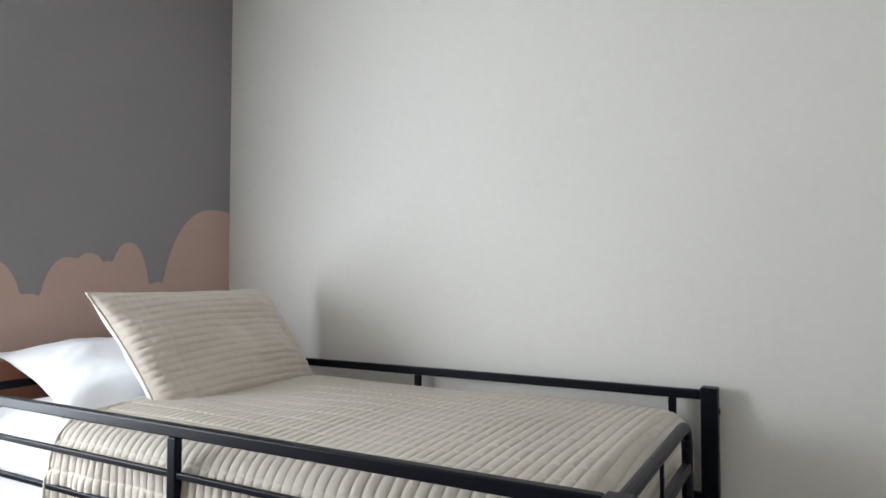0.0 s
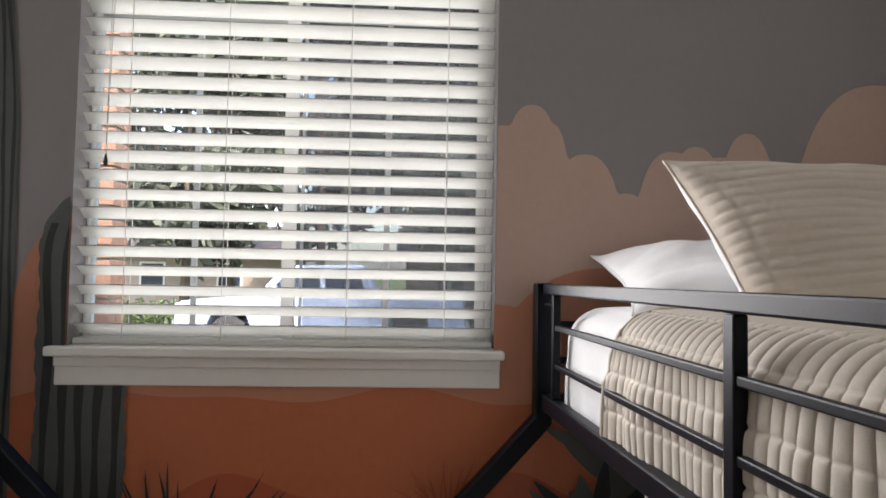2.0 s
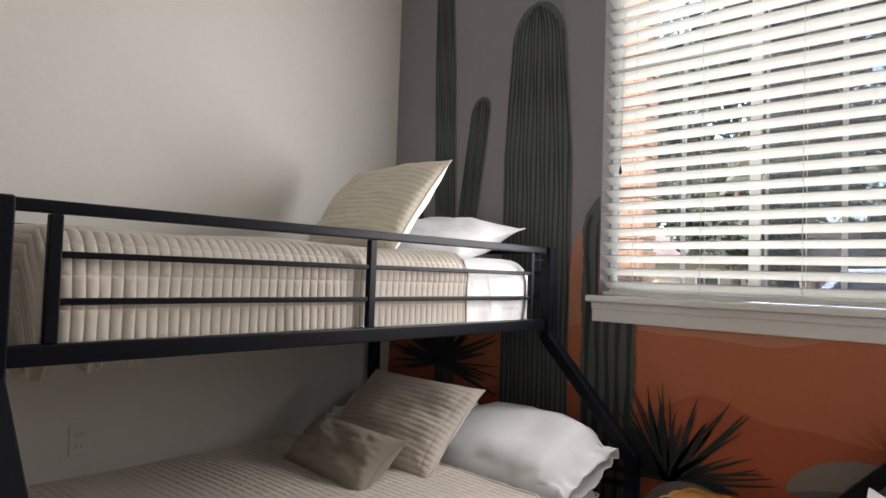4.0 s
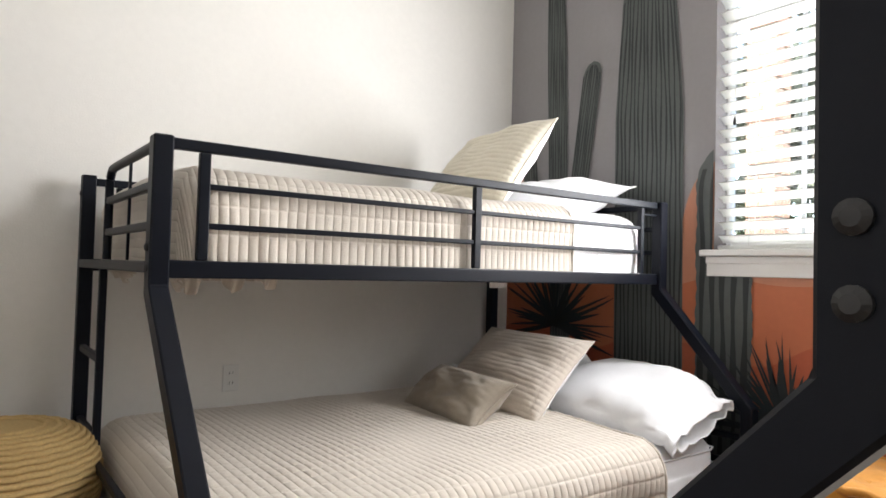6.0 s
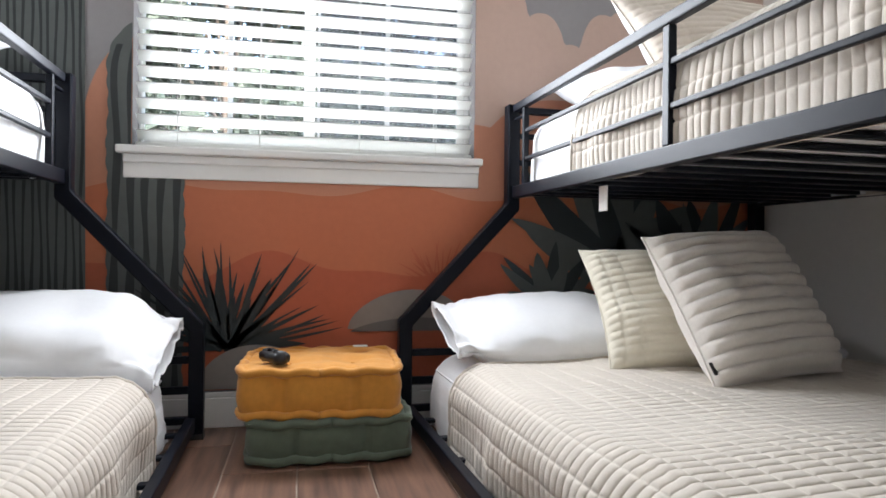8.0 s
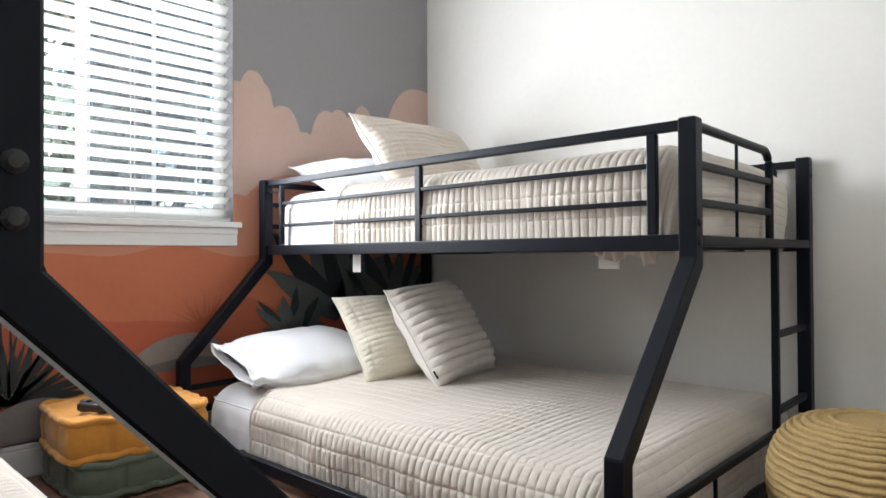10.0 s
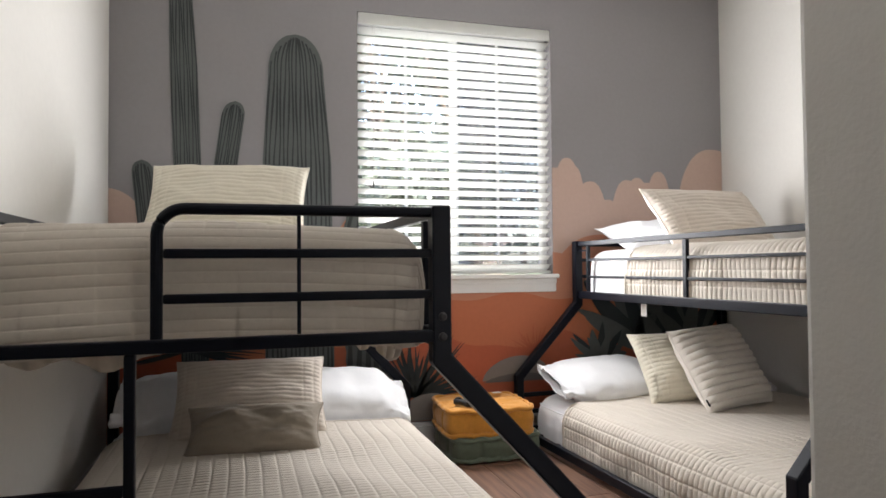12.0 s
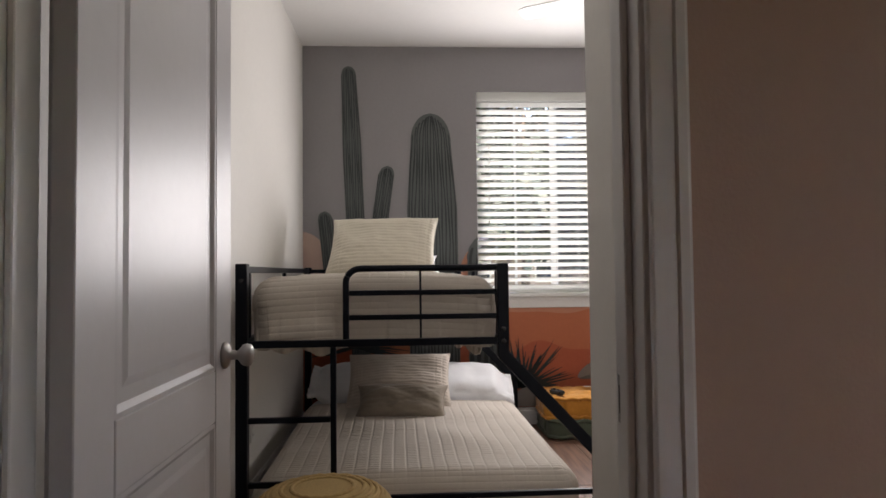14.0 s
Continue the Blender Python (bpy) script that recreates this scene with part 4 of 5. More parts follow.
# ---- floor cushions ----
def floor_cushion(label, centre, w, d, h, mat, seed, turn):
    """A tufted box cushion with rolled seams and buttoned hollows."""
    root = thing("floor_cushion", label, "floor cushion", "floor cushions", centre)
    root.rotation_euler = (0, 0, turn)
    n = 61
    u = np.linspace(-1, 1, n)
    U, V = np.meshgrid(u, u, indexing="ij")
    for sgn, nm in ((1, "top"), (-1, "base")):
        X, Y_ = d / 2 * U, w / 2 * V
        Z = h / 2 + 0.018 * np.clip((1 - U ** 4) * (1 - V ** 4), 0, 1)
        for bx in (-0.42, 0.42):
            for by in (-0.42, 0.42):
                Z = Z - 0.016 * np.exp(-(((U - bx) * d / 2) ** 2 + ((V - by) * w / 2) ** 2) / 0.0028)
        wob = np.array([[noise.noise(Vector((x * 3, y * 3, seed + sgn))) for y in u] for x in u])
        Z = Z + 0.008 * wob
        pts = np.stack([X, Y_, sgn * Z], -1)
        mesh_object(grid_mesh(nm, pts if sgn > 0 else pts[:, ::-1]), nm, mat, root, "", True)
    # sides with gathered bulges
    ring, nh = [], 13
    corners = 200
    rows = np.zeros((nh, corners + 1, 3))
    for j in range(corners + 1):
        a = 2 * math.pi * j / corners
        c, s = math.cos(a), math.sin(a)
        k = (abs(c) ** 9 + abs(s) ** 9) ** (-1 / 9)
        for i in range(nh):
            v = -1 + 2 * i / (nh - 1)
            t = (s if abs(c) > abs(s) else c) * k
            pucker = sum(math.exp(-((t - q) / 0.05) ** 2) for q in (-0.45, 0.42)) * (1 - 0.55 * v * v)
            bulge = 1 + 0.05 * (1 - v * v) - 0.045 * pucker + 0.012 * noise.noise(Vector((c * 5, s * 5, v * 2 + seed)))
            rows[i, j] = (d / 2 * c * k * bulge, w / 2 * s * k * bulge, v * h / 2)
    mesh_object(grid_mesh("side", rows), "side", mat, root, "", True)
    for z in (h / 2 - 0.004, -h / 2 + 0.006):
        path = []
        for j in range(97):
            a = 2 * math.pi * j / 96
            c, s = math.cos(a), math.sin(a)
            k = (abs(c) ** 9 + abs(s) ** 9) ** (-1 / 9) * (1.012 + 0.009 * math.sin(a * 23 + seed) + 0.006 * math.sin(a * 41))
            path.append((d / 2 * c * k, w / 2 * s * k, z + 0.004 * math.sin(a * 17 + seed)))
        finish(tube(path, 0.0135, 8), "rolled_seam", mat, root, "", True)
    for bx in (-0.42, 0.42):
        for by in (-0.42, 0.42):
            finish(turned([(0.0001, 0.004), (0.006, 0.003), (0.009, 0.0), (0.008, -0.003)], 10, (bx * d / 2, by * w / 2, h / 2 + 0.001)), "tuft", mat, root, "", True)
    return root


floor_cushion("square sage green tufted floor cushion on the tiles", (0.275, 0.71, 0.070), 0.475, 0.43, 0.115, SAGE, 2.0, 0.02)
floor_cushion("square mustard velvet tufted cushion on the green one", (0.27, 0.69, 0.207), 0.47, 0.42, 0.135, MUSTARD, 5.0, -0.05)


def controller():
    root = thing("remote_control", "small black handheld controller on the mustard cushion", "controller", "", (0.40, 0.545, 0.296))
    root.rotation_euler = (0, 0, 0.5)
    bm = box(-0.055, 0.055, -0.028, 0.028, -0.004, 0.026, 0.011, 3)
    body = finish(bm, "body", CAP, root, "", True)
    for x in (-0.038, 0.038):
        finish(turned([(0.02, -0.006), (0.023, 0.004), (0.018, 0.03), (0.0001, 0.034)], 16, (x, 0.0, 0.0)), "grip", CAP, root, "", True)
    for x in (-0.02, 0.02):
        finish(turned([(0.007, 0.024), (0.006, 0.031), (0.009, 0.033), (0.0001, 0.037)], 12, (x, -0.006, 0.0)), "thumb_stick", CAP, root, "", True)


controller()
# white paper slip on the cushion and a cord on the floor
tagged(finish(box(0.14, 0.17, 0.80, 0.85, 0.297, 0.300, 0.001), "paper_label", PLASTIC), "small white paper label on the mustard cushion", "label")
tagged(finish(tube([(0.03, 0.99, 0.006), (0.10, 0.955, 0.005), (0.17, 0.95, 0.005), (0.23, 0.97, 0.005), (0.30, 0.965, 0.005)], 0.0035, 8), "power_cord", PLASTIC, None, "", True), "thin white power cord on the floor tiles", "cord")


def pouf(label, centre, radius, height, seed):
    """A woven jute pouf with a coiled surface."""
    root = thing("pouf", label, "pouf", "woven poufs", (*centre, 0))
    prof, n = [], 26
    for i in range(n + 1):
        a = -math.pi / 2 + math.pi * i / n
        r = radius * max(0.0, math.cos(a)) ** 0.42
        z = height / 2 + height / 2 * math.sin(a)
        prof.append((max(0.002, r), z))
    finish(turned(prof, 48), "body", JUTE, root, "", True)
    for i in range(1, n):
        r, z = prof[i]
        if r > 0.03:
            finish(tube([(r * math.cos(a), r * math.sin(a), z + 0.002 * math.sin(a * 40)) for a in (2 * math.pi * k / 60 for k in range(61))], 0.0085, 6), "braid", JUTE, root, "", True)


pouf("round golden woven jute pouf at the bed's foot", (2.45, -0.80), 0.28, 0.35, 1)
pouf("round golden woven jute pouf at the bed's foot", (2.43, 1.90), 0.27, 0.36, 2)

# tags and gathered quilt hems under the upper bunks
for Y, s in ((YL, 1), (YR, -1)):
    for k, (x, d, wdt, hgt) in enumerate(((0.60, 1.0, 0.05, 0.075), (1.75, 0.97, 0.07, 0.05)) if Y is YR else ((0.62, 0.72, 0.08, 0.03),)):
        ya, yb = sorted((Y(d), Y(d - 0.004)))
        settle(tagged(finish(box(x, x + wdt, ya, yb, 0.829 - hgt, 0.829, 0.001), "mattress_tag", PLASTIC), "white mattress label hanging under the upper bunk", "label", "mattress labels"), Y)


def hem(Y, x0, x1, seed, label):
    """The loose quilt edge that hangs in scallops between the slats."""
    n, m = 120, 8
    pts = np.zeros((n, m, 3))
    for i in range(n):
        t = i / (n - 1)
        x = x0 + (x1 - x0) * t
        dep = 0.018 + 0.045 * max(0.0, math.sin(t * 17 + seed) + 0.7 * noise.noise(Vector((t * 7, seed, 0)))) ** 0.6 * (0.45 + 0.55 * t)
        for j in range(m):
            v = j / (m - 1)
            pts[i, j] = (x, Y(1.01 - 0.03 * v + 0.014 * math.sin(t * 60 + seed) * v), 0.852 - (dep + 0.012) * v)
    ob = mesh_object(grid_mesh("quilt_hem", pts), "quilt_hem", QUILT, None, "", True)
    so = ob.modifiers.new("cloth", "SOLIDIFY")
    so.thickness = 0.004
    settle(tagged(ob, label, "quilt hem", "quilt hems"), Y)


def foot_hem(Y, d0, d1, seed, label):
    """The loose end of a coverlet that sags below the end rail."""
    n, m = 90, 8
    pts = np.zeros((n, m, 3))
    for i in range(n):
        t = i / (n - 1)
        dep = 0.012 + 0.040 * math.sin(math.pi * t) ** 0.5 * (0.55 + 0.45 * math.sin(t * 11 + seed))
        for j in range(m):
            v = j / (m - 1)
            pts[i, j] = (2.028 - 0.03 * v + 0.008 * math.sin(t * 43 + seed) * v, Y(d0 + (d1 - d0) * t), 0.856 - (dep + 0.012) * v)
    ob = mesh_object(grid_mesh("quilt_hem", pts), "quilt_hem", QUILT, None, "", True)
    so = ob.modifiers.new("cloth", "SOLIDIFY")
    so.thickness = 0.004
    settle(tagged(ob, label, "quilt hem", "quilt hems"), Y)


foot_hem(YL, 0.10, 0.42, 0.6, "loose beige quilt end sagging under the foot rail")
foot_hem(YL, 0.88, 1.03, 2.0, "loose beige quilt end sagging under the foot rail")
hem(YL, 1.74, 2.04, 1.0, "loose beige quilt hem hanging under the upper bunk")
hem(YR, 1.74, 2.04, 4.0, "loose beige quilt hem hanging under the upper bunk")


# ---- door, switches, outlet, fan ----
def panelled_door():
    door = thing("door_1", "open white two-panel door with a satin nickel knob", "door", at=(3.986, -0.950, 0), kind="structure")
    door.rotation_euler = (0, 0, radians(-0.3))
    w, h, t = 0.81, 2.03, 0.036
    z0 = 0.008
    finish(box(-w + 0.01, -0.01, -t / 2 - 0.009 - 0.018, -0.018 + 0.009, z0 + 0.01, h - 0.01), "core", DOOR, door)
    for n, b in (("stile", (-w, -w + 0.13, z0, h)), ("stile", (-0.13, 0.0, z0, h)), ("rail", (-w + 0.135, -0.135, z0, 0.22)), ("rail", (-w + 0.135, -0.135, 0.785, 0.910)), ("rail", (-w + 0.135, -0.135, h - 0.12, h))):
        finish(box(b[0], b[1], -t, 0.0, b[2], b[3], 0.002), n, DOOR, door)
    for za, zb in ((0.22, 0.785), (0.910, h - 0.12)):
        for face in (1, -1):
            yb = -0.0095 if face > 0 else -t + 0.0095
            bm = bmesh.new()
            rows = []
            for inset, dep in ((0.001, 0.008), (0.010, 0.0085), (0.022, 0.0), (0.036, -0.002), (0.062, 0.004)):
                a, b, c, d = -w + 0.13 + inset, -0.13 - inset, za + inset, zb - inset
                rows.append([bm.verts.new((x, yb + face * dep, z)) for x, z in ((a, c), (b, c), (b, d), (a, d))])
            for lo, hi in zip(rows, rows[1:]):
                for i in range(4):
                    bm.faces.new((lo[i], lo[(i + 1) % 4], hi[(i + 1) % 4], hi[i]))
            bm.faces.new(rows[-1])
            bmesh.ops.recalc_face_normals(bm, faces=bm.faces[:])
            finish(bm, "panel", DOOR, door)
    for face, y0 in ((1, 0.0), (-1, -t)):
        prof = [(0.034, 0.0), (0.034, 0.006), (0.028, 0.012), (0.013, 0.016), (0.011, 0.034), (0.016, 0.04), (0.026, 0.048), (0.029, 0.058), (0.027, 0.068), (0.018, 0.074), (0.0005, 0.076)]
        finish(turned([(r, y0 + face * d) for r, d in prof], 32, (-w + 0.062, 0, 0.94), "y"), "door_knob", NICKEL, door, "satin nickel round knob", True)
    finish(box(-w - 0.001, -w + 0.002, -t / 2 - 0.012, -t / 2 + 0.012, 0.91, 0.97, 0.0008), "latch_plate", NICKEL, door)
    for z in (0.2, 1.83):
        finish(turned([(0.0065, -0.045), (0.0065, 0.045)], 12, (0.004, 0.004, z)), "hinge", NICKEL, door, "", True)


panelled_door()

frame_ = thing("door_frame", "white painted door frame with casings", "door frame", kind="structure")
finish(box(X_D0 - 0.002, X_D1 + 0.002, DY1, DY1 + 0.0195, 0, DZ + 0.019, 0.002), "jamb", TRIM, frame_)
finish(box(X_D0 - 0.002, X_D1 + 0.002, DY0 - 0.0195, DY0, 0, DZ + 0.019, 0.002), "jamb", TRIM, frame_)
finish(box(X_D0 - 0.002, X_D1 + 0.002, DY0 + 0.0005, DY1 - 0.0005, DZ, DZ + 0.0195, 0.002), "head_jamb", TRIM, frame_)
finish(box(4.037, 4.07, DY1 - 0.011, DY1 - 0.0005, 0, DZ - 0.001, 0.002), "door_stop", TRIM, frame_)
finish(box(4.037, 4.07, DY0 + 0.0005, DY0 + 0.011, 0, DZ - 0.001, 0.002), "door_stop", TRIM, frame_)
for x0, x1 in ((X_D0 - 0.016, X_D0 - 0.0025), (X_D1 + 0.0025, X_D1 + 0.016)):
    for y0, y1 in ((DY1 + 0.006, DY1 + 0.062), (DY0 - 0.062, DY0 - 0.006)):
        finish(box(x0, x1, y0, y1, 0, DZ + 0.062, 0.004, 2), "casing", TRIM, frame_)
        finish(box(x0 - 0.004 * (x0 < 4.05), x1 + 0.004 * (x0 > 4.05), y0 + 0.034, y1 - 0.004, 0.0, DZ + 0.058, 0.003), "casing_bead", TRIM, frame_)
    finish(box(x0, x1, DY0 - 0.005, DY1 + 0.005, DZ + 0.006, DZ + 0.062, 0.004, 2), "head_casing", TRIM, frame_)
finish(box(4.002, 4.032, DY1 - 0.0025, DY1 - 0.0005, 0.925, 0.995, 0.0008), "strike_plate", NICKEL, frame_, "satin nickel strike plate")
finish(box(4.009, 4.024, DY1 - 0.0032, DY1 - 0.0026, 0.94, 0.98), "strike_hole", CAP, frame_)


def switch_plate():
    y = Y_ENTRY - 0.001
    root = thing("light_switch_plate", "white four-gang switch plate on the entry wall", "light switch", at=(3.667, y, 1.135))
    finish(box(-0.13, 0.075, -0.007, 0.0, -0.058, 0.058, 0.003, 2), "plate", PLASTIC, root)
    finish(box(-0.098, -0.066, -0.009, -0.0072, -0.034, 0.034, 0.001), "dimmer_frame", PLASTIC, root)
    finish(box(-0.093, -0.071, -0.014, -0.0092, -0.028, 0.022, 0.003), "dimmer_paddle", PLASTIC, root)
    for x in (-0.036, 0.008):
        finish(box(x - 0.0055, x + 0.0055, -0.0082, -0.0072, -0.013, 0.013), "toggle_slot", PLASTIC, root)
        tg = box(-0.0045, 0.0045, -0.019, 0.0, -0.0055, 0.0055, 0.001)
        bmesh.ops.transform(tg, matrix=Matrix.Translation((x, -0.007, 0)) @ pose(0, 0, 0, 28 if x < 0 else -28), verts=tg.verts[:])
        finish(tg, "toggle", PLASTIC, root)
    for x in (-0.082, -0.036, 0.008, 0.052):
        for z in (-0.045, 0.045):
            finish(turned([(0.0035, 0.0), (0.003, -0.0015), (0.0005, -0.002)], 10, (x, -0.0071, z), "y"), "screw", NICKEL, root)
    rem = thing("fan_remote", "white fan remote in a wall holder beside the switches", "remote control", at=(3.747, y, 1.145))
    finish(box(-0.026, 0.03, -0.026, -0.0075, -0.065, 0.03, 0.006, 3), "holder", PLASTIC, rem)
    finish(box(-0.02, 0.024, -0.042, -0.0265, -0.05, 0.075, 0.007, 3), "remote_body", PLASTIC, rem)
    for z in (0.045, 0.015, -0.015):
        finish(turned([(0.006, -0.0425), (0.005, -0.0445), (0.0005, -0.045)], 12, (0.002, 0, z), "y"), "button", CORD, rem)


switch_plate()


def outlet(x, z):
    root = thing("wall_outlet", "white duplex wall outlet low on the side wall", "outlet", at=(x, Y_S + 0.001, z))
    finish(box(-0.036, 0.036, 0.0, 0.006, -0.058, 0.058, 0.003, 2), "plate", PLASTIC, root)
    for dz in (-0.022, 0.022):
        so = finish(box(-0.017, 0.017, 0.0062, 0.008, dz - 0.014, dz + 0.014, 0.002), "socket", PLASTIC, root)
        for dx in (-0.007, 0.007):
            finish(box(dx - 0.0012, dx + 0.0012, 0.0081, 0.0084, dz - 0.006, dz + 0.006), "slot", CAP, so)


outlet(1.60, 0.37)


def ceiling_fan(x, y):
    fan = thing("ceiling_fan", "white ceiling fan with five still blades", "ceiling fan", at=(x, y, 0))
    finish(turned([(0.07, H - 0.001), (0.068, H - 0.03), (0.03, H - 0.06), (0.014, H - 0.062), (0.014, H - 0.16), (0.05, H - 0.165), (0.11, H - 0.19), (0.115, H - 0.25), (0.08, H - 0.29), (0.0005, H - 0.295)], 32), "motor", TRIM, fan, "", True)
    for i in range(5):
        a = 2 * math.pi * i / 5 + FAN_TURN
        m = Matrix.Rotation(a, 4, "Z") @ Matrix.Translation((0, 0, H - 0.245)) @ Matrix.Rotation(radians(10), 4, "X")
        shape = [(0.15, -0.045), (0.60, -0.065), (0.645, -0.05), (0.655, 0.0), (0.645, 0.05), (0.60, 0.065), (0.15, 0.045)]
        bm = outline(shape, -0.004, 0.004, lambda p, q, d: m @ Vector((p, q, d)), 0.002)
        bl = finish(bm, "blade", TRIM, fan)
        bm = box(0.09, 0.22, -0.018, 0.018, 0.005, 0.011, 0.002)
        bmesh.ops.transform(bm, matrix=m, verts=bm.verts[:])
        finish(bm, "bracket", NICKEL, bl)


FAN_TURN = radians(20)
ceiling_fan(1.62, 0.72)


# ---- outside ----
GZ = -0.35
bm = bmesh.new()
bmesh.ops.create_grid(bm, x_segments=2, y_segments=2, size=1500)
structure("ground", bm, GRASS, "mown green lawn reaching the distance", "ground").location = (-700, 0, GZ)
structure("driveway", box(-15.5, -9.5, -60, 60, GZ + 0.004, GZ + 0.02), ROAD, "grey street in front of the house", "road")
structure("pavement", box(-9.45, -9.1, -60, 60, GZ + 0.004, GZ + 0.09, 0.01), CONCRETE, "pale concrete kerb along the street", "kerb")


def brick_column():
    col = thing("porch_column", "orange brick porch column outside the window", "column", at=(-1.7, -0.64, GZ))
    finish(box(-0.085, 0.085, -0.085, 0.085, 0, 3.4), "core", CONCRETE, col, "pale mortar core")
    me = bpy.data.meshes.new("brick")
    b = box(-0.043, 0.043, -0.012, 0.012, -0.029, 0.029, 0.003)
    b.to_mesh(me)
    b.free()
    me.materials.append(BRICK)
    for k in range(48):
        z = 0.035 + k * 0.07
        for side in range(4):
            for j in (-1, 1):
                off = 0.046 * j + (0.01 if k % 2 else -0.01)
                ob = new("brick", me)
                ob.parent = col
                ob.rotation_euler = (0, 0, side * math.pi / 2)
                c, s = math.cos(side * math.pi / 2), math.sin(side * math.pi / 2)
                ob.location = (off * c - (-0.085) * s * 1.0, off * s + (-0.085) * c, z)


brick_column()


def pickup():
    car = thing("pickup_truck", "pale blue pickup truck parked in the street", "truck", at=(-12.0, -0.6, GZ + 0.02))
    def put(a, b, d):
        return Vector((d, a, b))
    body = [(-2.85, 0.45), (-2.85, 0.85), (-2.75, 1.0), (-1.35, 1.12), (2.75, 1.08), (2.8, 0.5), (2.15, 0.42), (2.0, 0.75), (1.35, 0.75), (1.2, 0.42), (-1.35, 0.4), (-1.5, 0.75), (-2.15, 0.75), (-2.3, 0.42)]
    finish(outline(body, -0.95, 0.95, put, 0.03), "body", TRUCK, car)
    cab = [(-1.35, 1.1), (-0.75, 1.72), (0.75, 1.76), (1.05, 1.08)]
    c = finish(outline(cab, -0.86, 0.86, put, 0.04), "cab", TRUCK, car)
    for s in (-1, 1):
        for pts in ([(-1.12, 1.16), (-0.66, 1.64), (-0.08, 1.66), (-0.08, 1.16)], [(0.02, 1.16), (0.02, 1.66), (0.64, 1.67), (0.85, 1.16)]):
            finish(outline(pts, s * 0.862, s * 0.872, put), "side_window", CARGLASS, c)
    finish(outline([(-1.33, 1.14), (-0.79, 1.70), (-0.78, 1.70), (-1.31, 1.13)], -0.75, 0.75, put), "windscreen", CARGLASS, c)
    for y in (-1.82, 1.68):
        for x in (-0.86, 0.86):
            wh = finish(turned([(0.22, -0.11), (0.35, -0.11), (0.37, -0.07), (0.37, 0.07), (0.35, 0.11), (0.22, 0.11)], 28, (x, y, 0.355), "x"), "wheel", TYRE, car, "", True)
            finish(turned([(0.21, -0.1), (0.215, 0.0), (0.21, 0.13), (0.05, 0.09), (0.001, 0.09)], 20, (x, y, 0.355), "x"), "rim", NICKEL, wh, "", True)
    finish(box(-0.9, 0.9, -2.92, -2.84, 0.42, 0.62, 0.02), "bumper", NICKEL, car)
    finish(box(-0.9, 0.9, 2.79, 2.88, 0.48, 0.66, 0.02), "bumper", NICKEL, car)
    finish(box(0.8, 0.96, -2.84, -2.6, 0.82, 0.96, 0.02), "headlight", PLASTIC, car)
    finish(box(0.87, 1.08, -1.02, -0.9, 1.15, 1.32, 0.02), "side_mirror", TRUCK, car)


pickup()


def leaf_cloud(name, mat, parent, blobs, count, size, seed, label=""):
    """Many small leaves scattered through a few uneven clumps."""
    rng = np.random.default_rng(seed)
    verts, faces = [], []
    weights = np.array([b[3] ** 2 for b in blobs])
    which = rng.choice(len(blobs), count, p=weights / weights.sum())
    for i, k in enumerate(which):
        bx, by, bz, br = blobs[k]
        d = rng.normal(size=3)
        d = d / np.linalg.norm(d) * br * rng.uniform(0.35, 1.05)
        c = np.array((bx, by, bz)) + d * (1, 1, 0.8)
        u, v = rng.normal(size=3), rng.normal(size=3)
        u = u / np.linalg.norm(u)
        v = np.cross(u, v / np.linalg.norm(v))
        s = size * rng.uniform(0.5, 1.4)
        verts += [c - u * s, c + v * s * 0.45, c + u * s, c - v * s * 0.45]
        faces.append((4 * i, 4 * i + 1, 4 * i + 2, 4 * i + 3))
    me = bpy.data.meshes.new(name)
    me.from_pydata([tuple(v) for v in verts], [], faces)
    return mesh_object(me, name, mat, parent, label)


def tree(x, y, h, spread, seed):
    rng = random.Random(seed)
    t = thing("tree", "leafy green street tree", "tree", "street trees", (x, y, GZ))
    trunk = tube([(0, 0, -0.05), (0.03, 0.05, h * 0.2), (-0.05, 0.0, h * 0.42), (0.05, 0.05, h * 0.72)], 0.16, 10)
    for v in trunk.verts:
        k = 1 - 0.75 * max(0, v.co.z) / (h * 0.75)
        v.co.x, v.co.y = v.co.x * k, v.co.y * k
    tr = finish(trunk, "trunk", BARK, t, "", True)
    blobs = []
    for i in range(12):
        a, r = rng.uniform(0, 2 * math.pi), spread * rng.uniform(0.2, 0.8)
        z = h * rng.uniform(0.3, 0.95)
        blobs.append((r * math.cos(a), r * math.sin(a), z, spread * rng.uniform(0.28, 0.5)))
        finish(tube([(0, 0, h * 0.36), (0.5 * r * math.cos(a), 0.5 * r * math.sin(a), (h * 0.36 + z) / 2 + 0.1), (r * math.cos(a), r * math.sin(a), z)], 0.045, 6), "limb", BARK, tr, "", True)
    leaf_cloud("crown", FOLIAGE, t, blobs, 6500, 0.05 + 0.05 * spread, seed)


for k, (x, y, h, s) in enumerate(((-17.5, -5.4, 8.5, 3.4), (-18.0, -1.6, 12.5, 4.6), (-17.0, 3.4, 12.0, 4.6), (-22, -11, 10.5, 4.6), (-20, 9.5, 12.5, 5.0), (-7.6, 3.3, 7.5, 2.6), (-26, 2.5, 16, 6.5), (-25, -6, 13, 5.5))):
    tree(x, y, h, s, 20 + k)


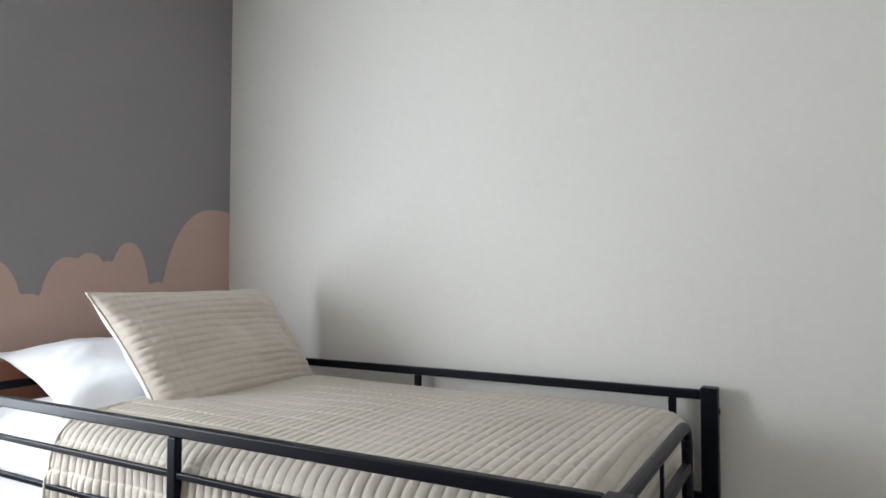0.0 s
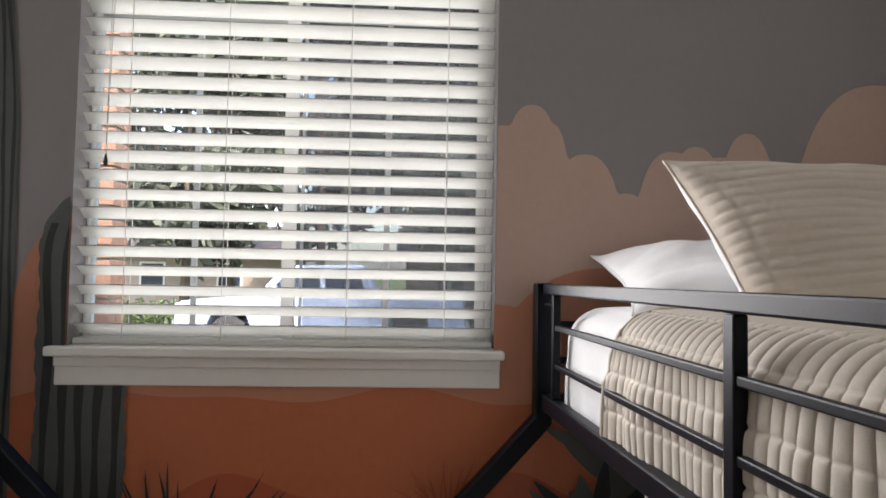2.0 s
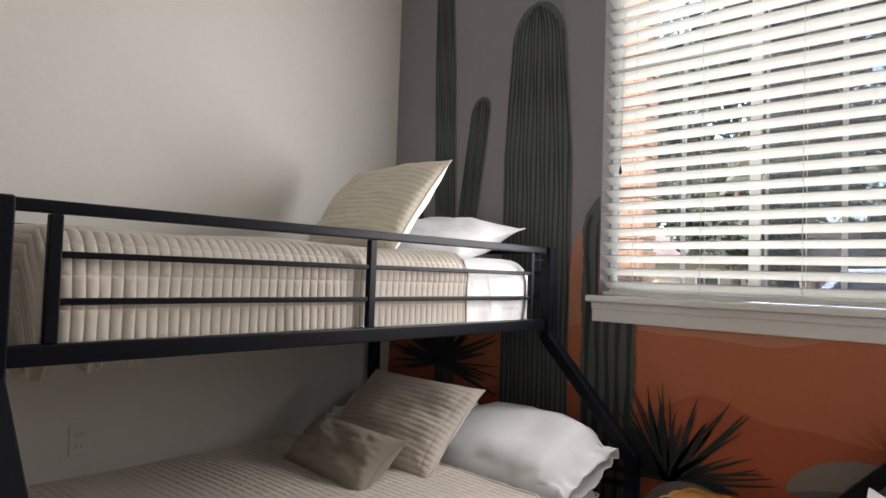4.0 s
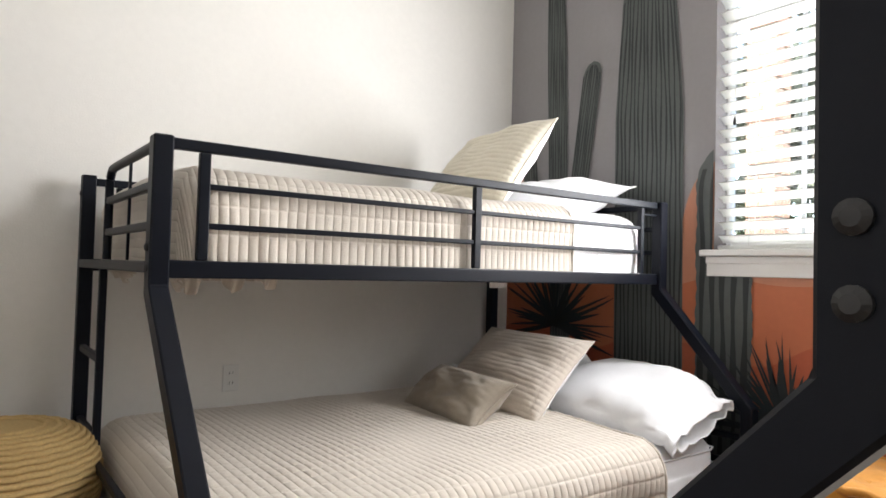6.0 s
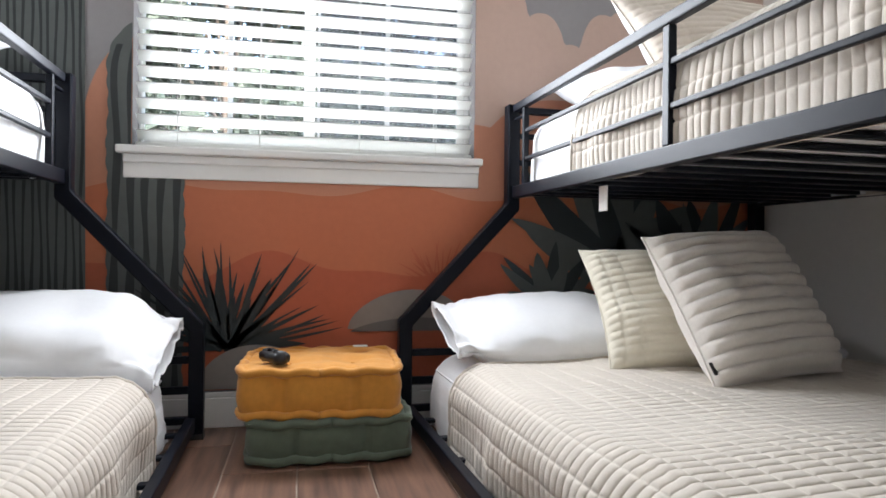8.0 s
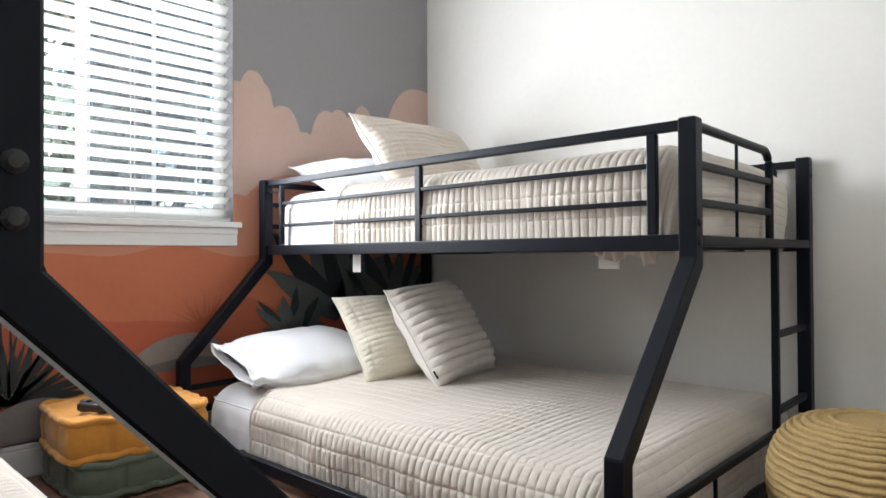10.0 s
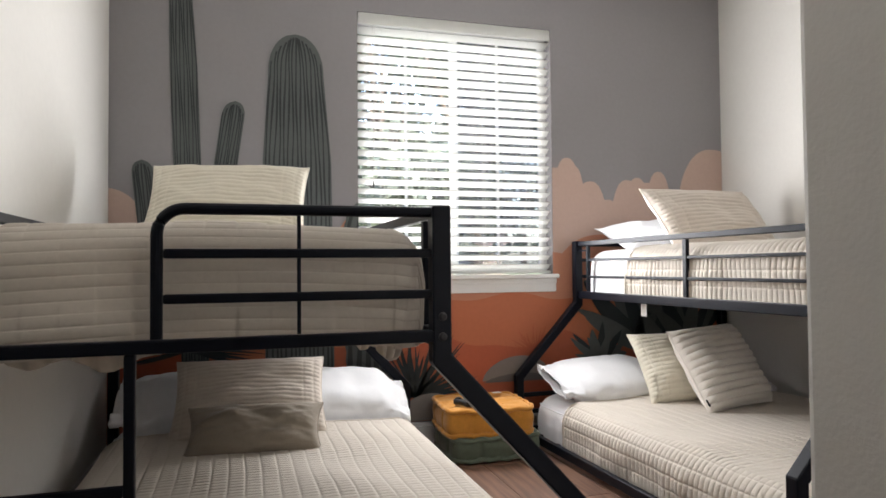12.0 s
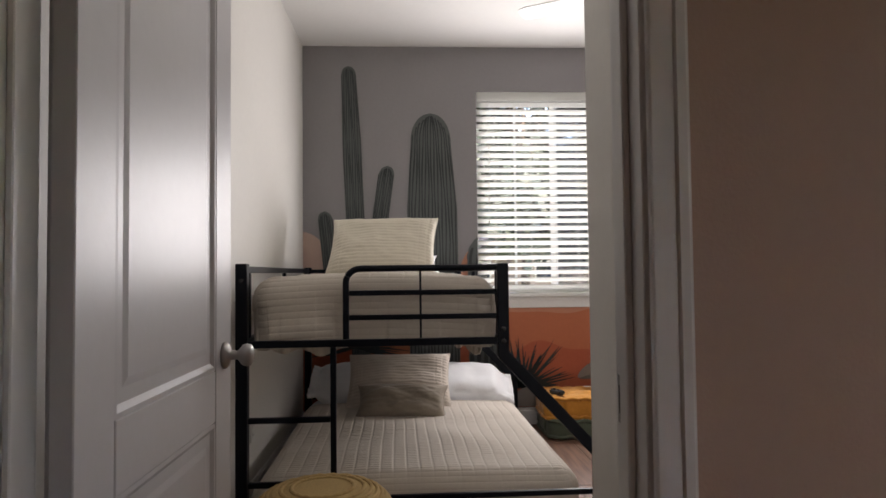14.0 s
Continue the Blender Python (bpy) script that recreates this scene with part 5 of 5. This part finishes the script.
def hedge_row(x, y0, y1, h, seed):
    hd = thing("hedge", "clipped bright green hedge across the street", "hedge", "hedges", (x, 0, GZ))
    n = max(4, int((y1 - y0) / 0.5))
    leaf_cloud("leaves", HEDGE, hd, [(0, y0 + (y1 - y0) * (i + 0.5) / n, h * 0.5, h * 0.55) for i in range(n)], 300 * n, 0.09, seed)


hedge_row(-16.4, -9, -3.2, 0.9, 40)
hedge_row(-16.6, 0.5, 8, 1.0, 41)
hedge_row(-5.2, 1.7, 3.6, 0.75, 42)


def far_house(x, y0, y1, h, label):
    hs = thing("house", label, "house", "houses across the street", (x, (y0 + y1) / 2, GZ))
    w = (y1 - y0) / 2
    finish(box(-8, 0, -w, w, 0, h), "wall", SIDING, hs)
    def put(a, b, d):
        return Vector((a, d, b))
    finish(outline([(0.7, h - 0.1), (-4, h + 1.7), (-8.7, h - 0.1)], -w - 0.5, w + 0.5, put), "roof", SHINGLE, hs)
    for k in range(-1, 2):
        wi = finish(box(0.002, 0.05, k * w * 0.6 - 0.6, k * w * 0.6 + 0.6, 0.9, 2.1), "window", TRIM, hs)
        finish(box(0.052, 0.06, k * w * 0.6 - 0.5, k * w * 0.6 + 0.5, 1.0, 2.0), "pane", CARGLASS, wi)
    finish(box(0.002, 0.05, w * 0.82 - 0.5, w * 0.82 + 0.5, 0, 2.1), "door", SIDING, hs)


far_house(-30, -17, -5, 2.5, "low brown house with a shingled roof")
far_house(-31, 1, 13, 2.6, "low brown house behind the street trees")

# ---- floor tiles, last ----
TW, TL, GAP = 0.2055, 0.91, 0.0045
tile_me = bpy.data.meshes.new("tile")
b = box(-TL / 2 + GAP / 2, TL / 2 - GAP / 2, -TW / 2 + GAP / 2, TW / 2 - GAP / 2, -0.008, 0.0, 0.0015)
b.to_mesh(tile_me)
b.free()
tile_me.materials.append(TILE)
rest = []
for j in range(-7, 10):
    y = 0.513 + j * TW
    first = 0.525 - 3 * TL + ((j * 0.31) % 1.0) * TL if j != 1 else 0.525 - 2 * TL
    for i in range(9):
        x = first + (i + 0.5) * TL
        if x + TL / 2 < 0.0 or x - TL / 2 > 5.7:
            continue
        lo, hi = max(x - TL / 2, 0.0), min(x + TL / 2, 5.7)
        if hi - lo > TL - 0.01:
            ob = new("tile", tile_me)
            ob.location = (x, y, 0)
        elif hi - lo > 0.02:
            ob = finish(box(lo - x + GAP / 2, hi - x - GAP / 2, -TW / 2 + GAP / 2, TW / 2 - GAP / 2, -0.008, 0.0, 0.0015), "tile", TILE)
            ob.location = (x, y, 0)
        else:
            continue
        ob.parent = floor
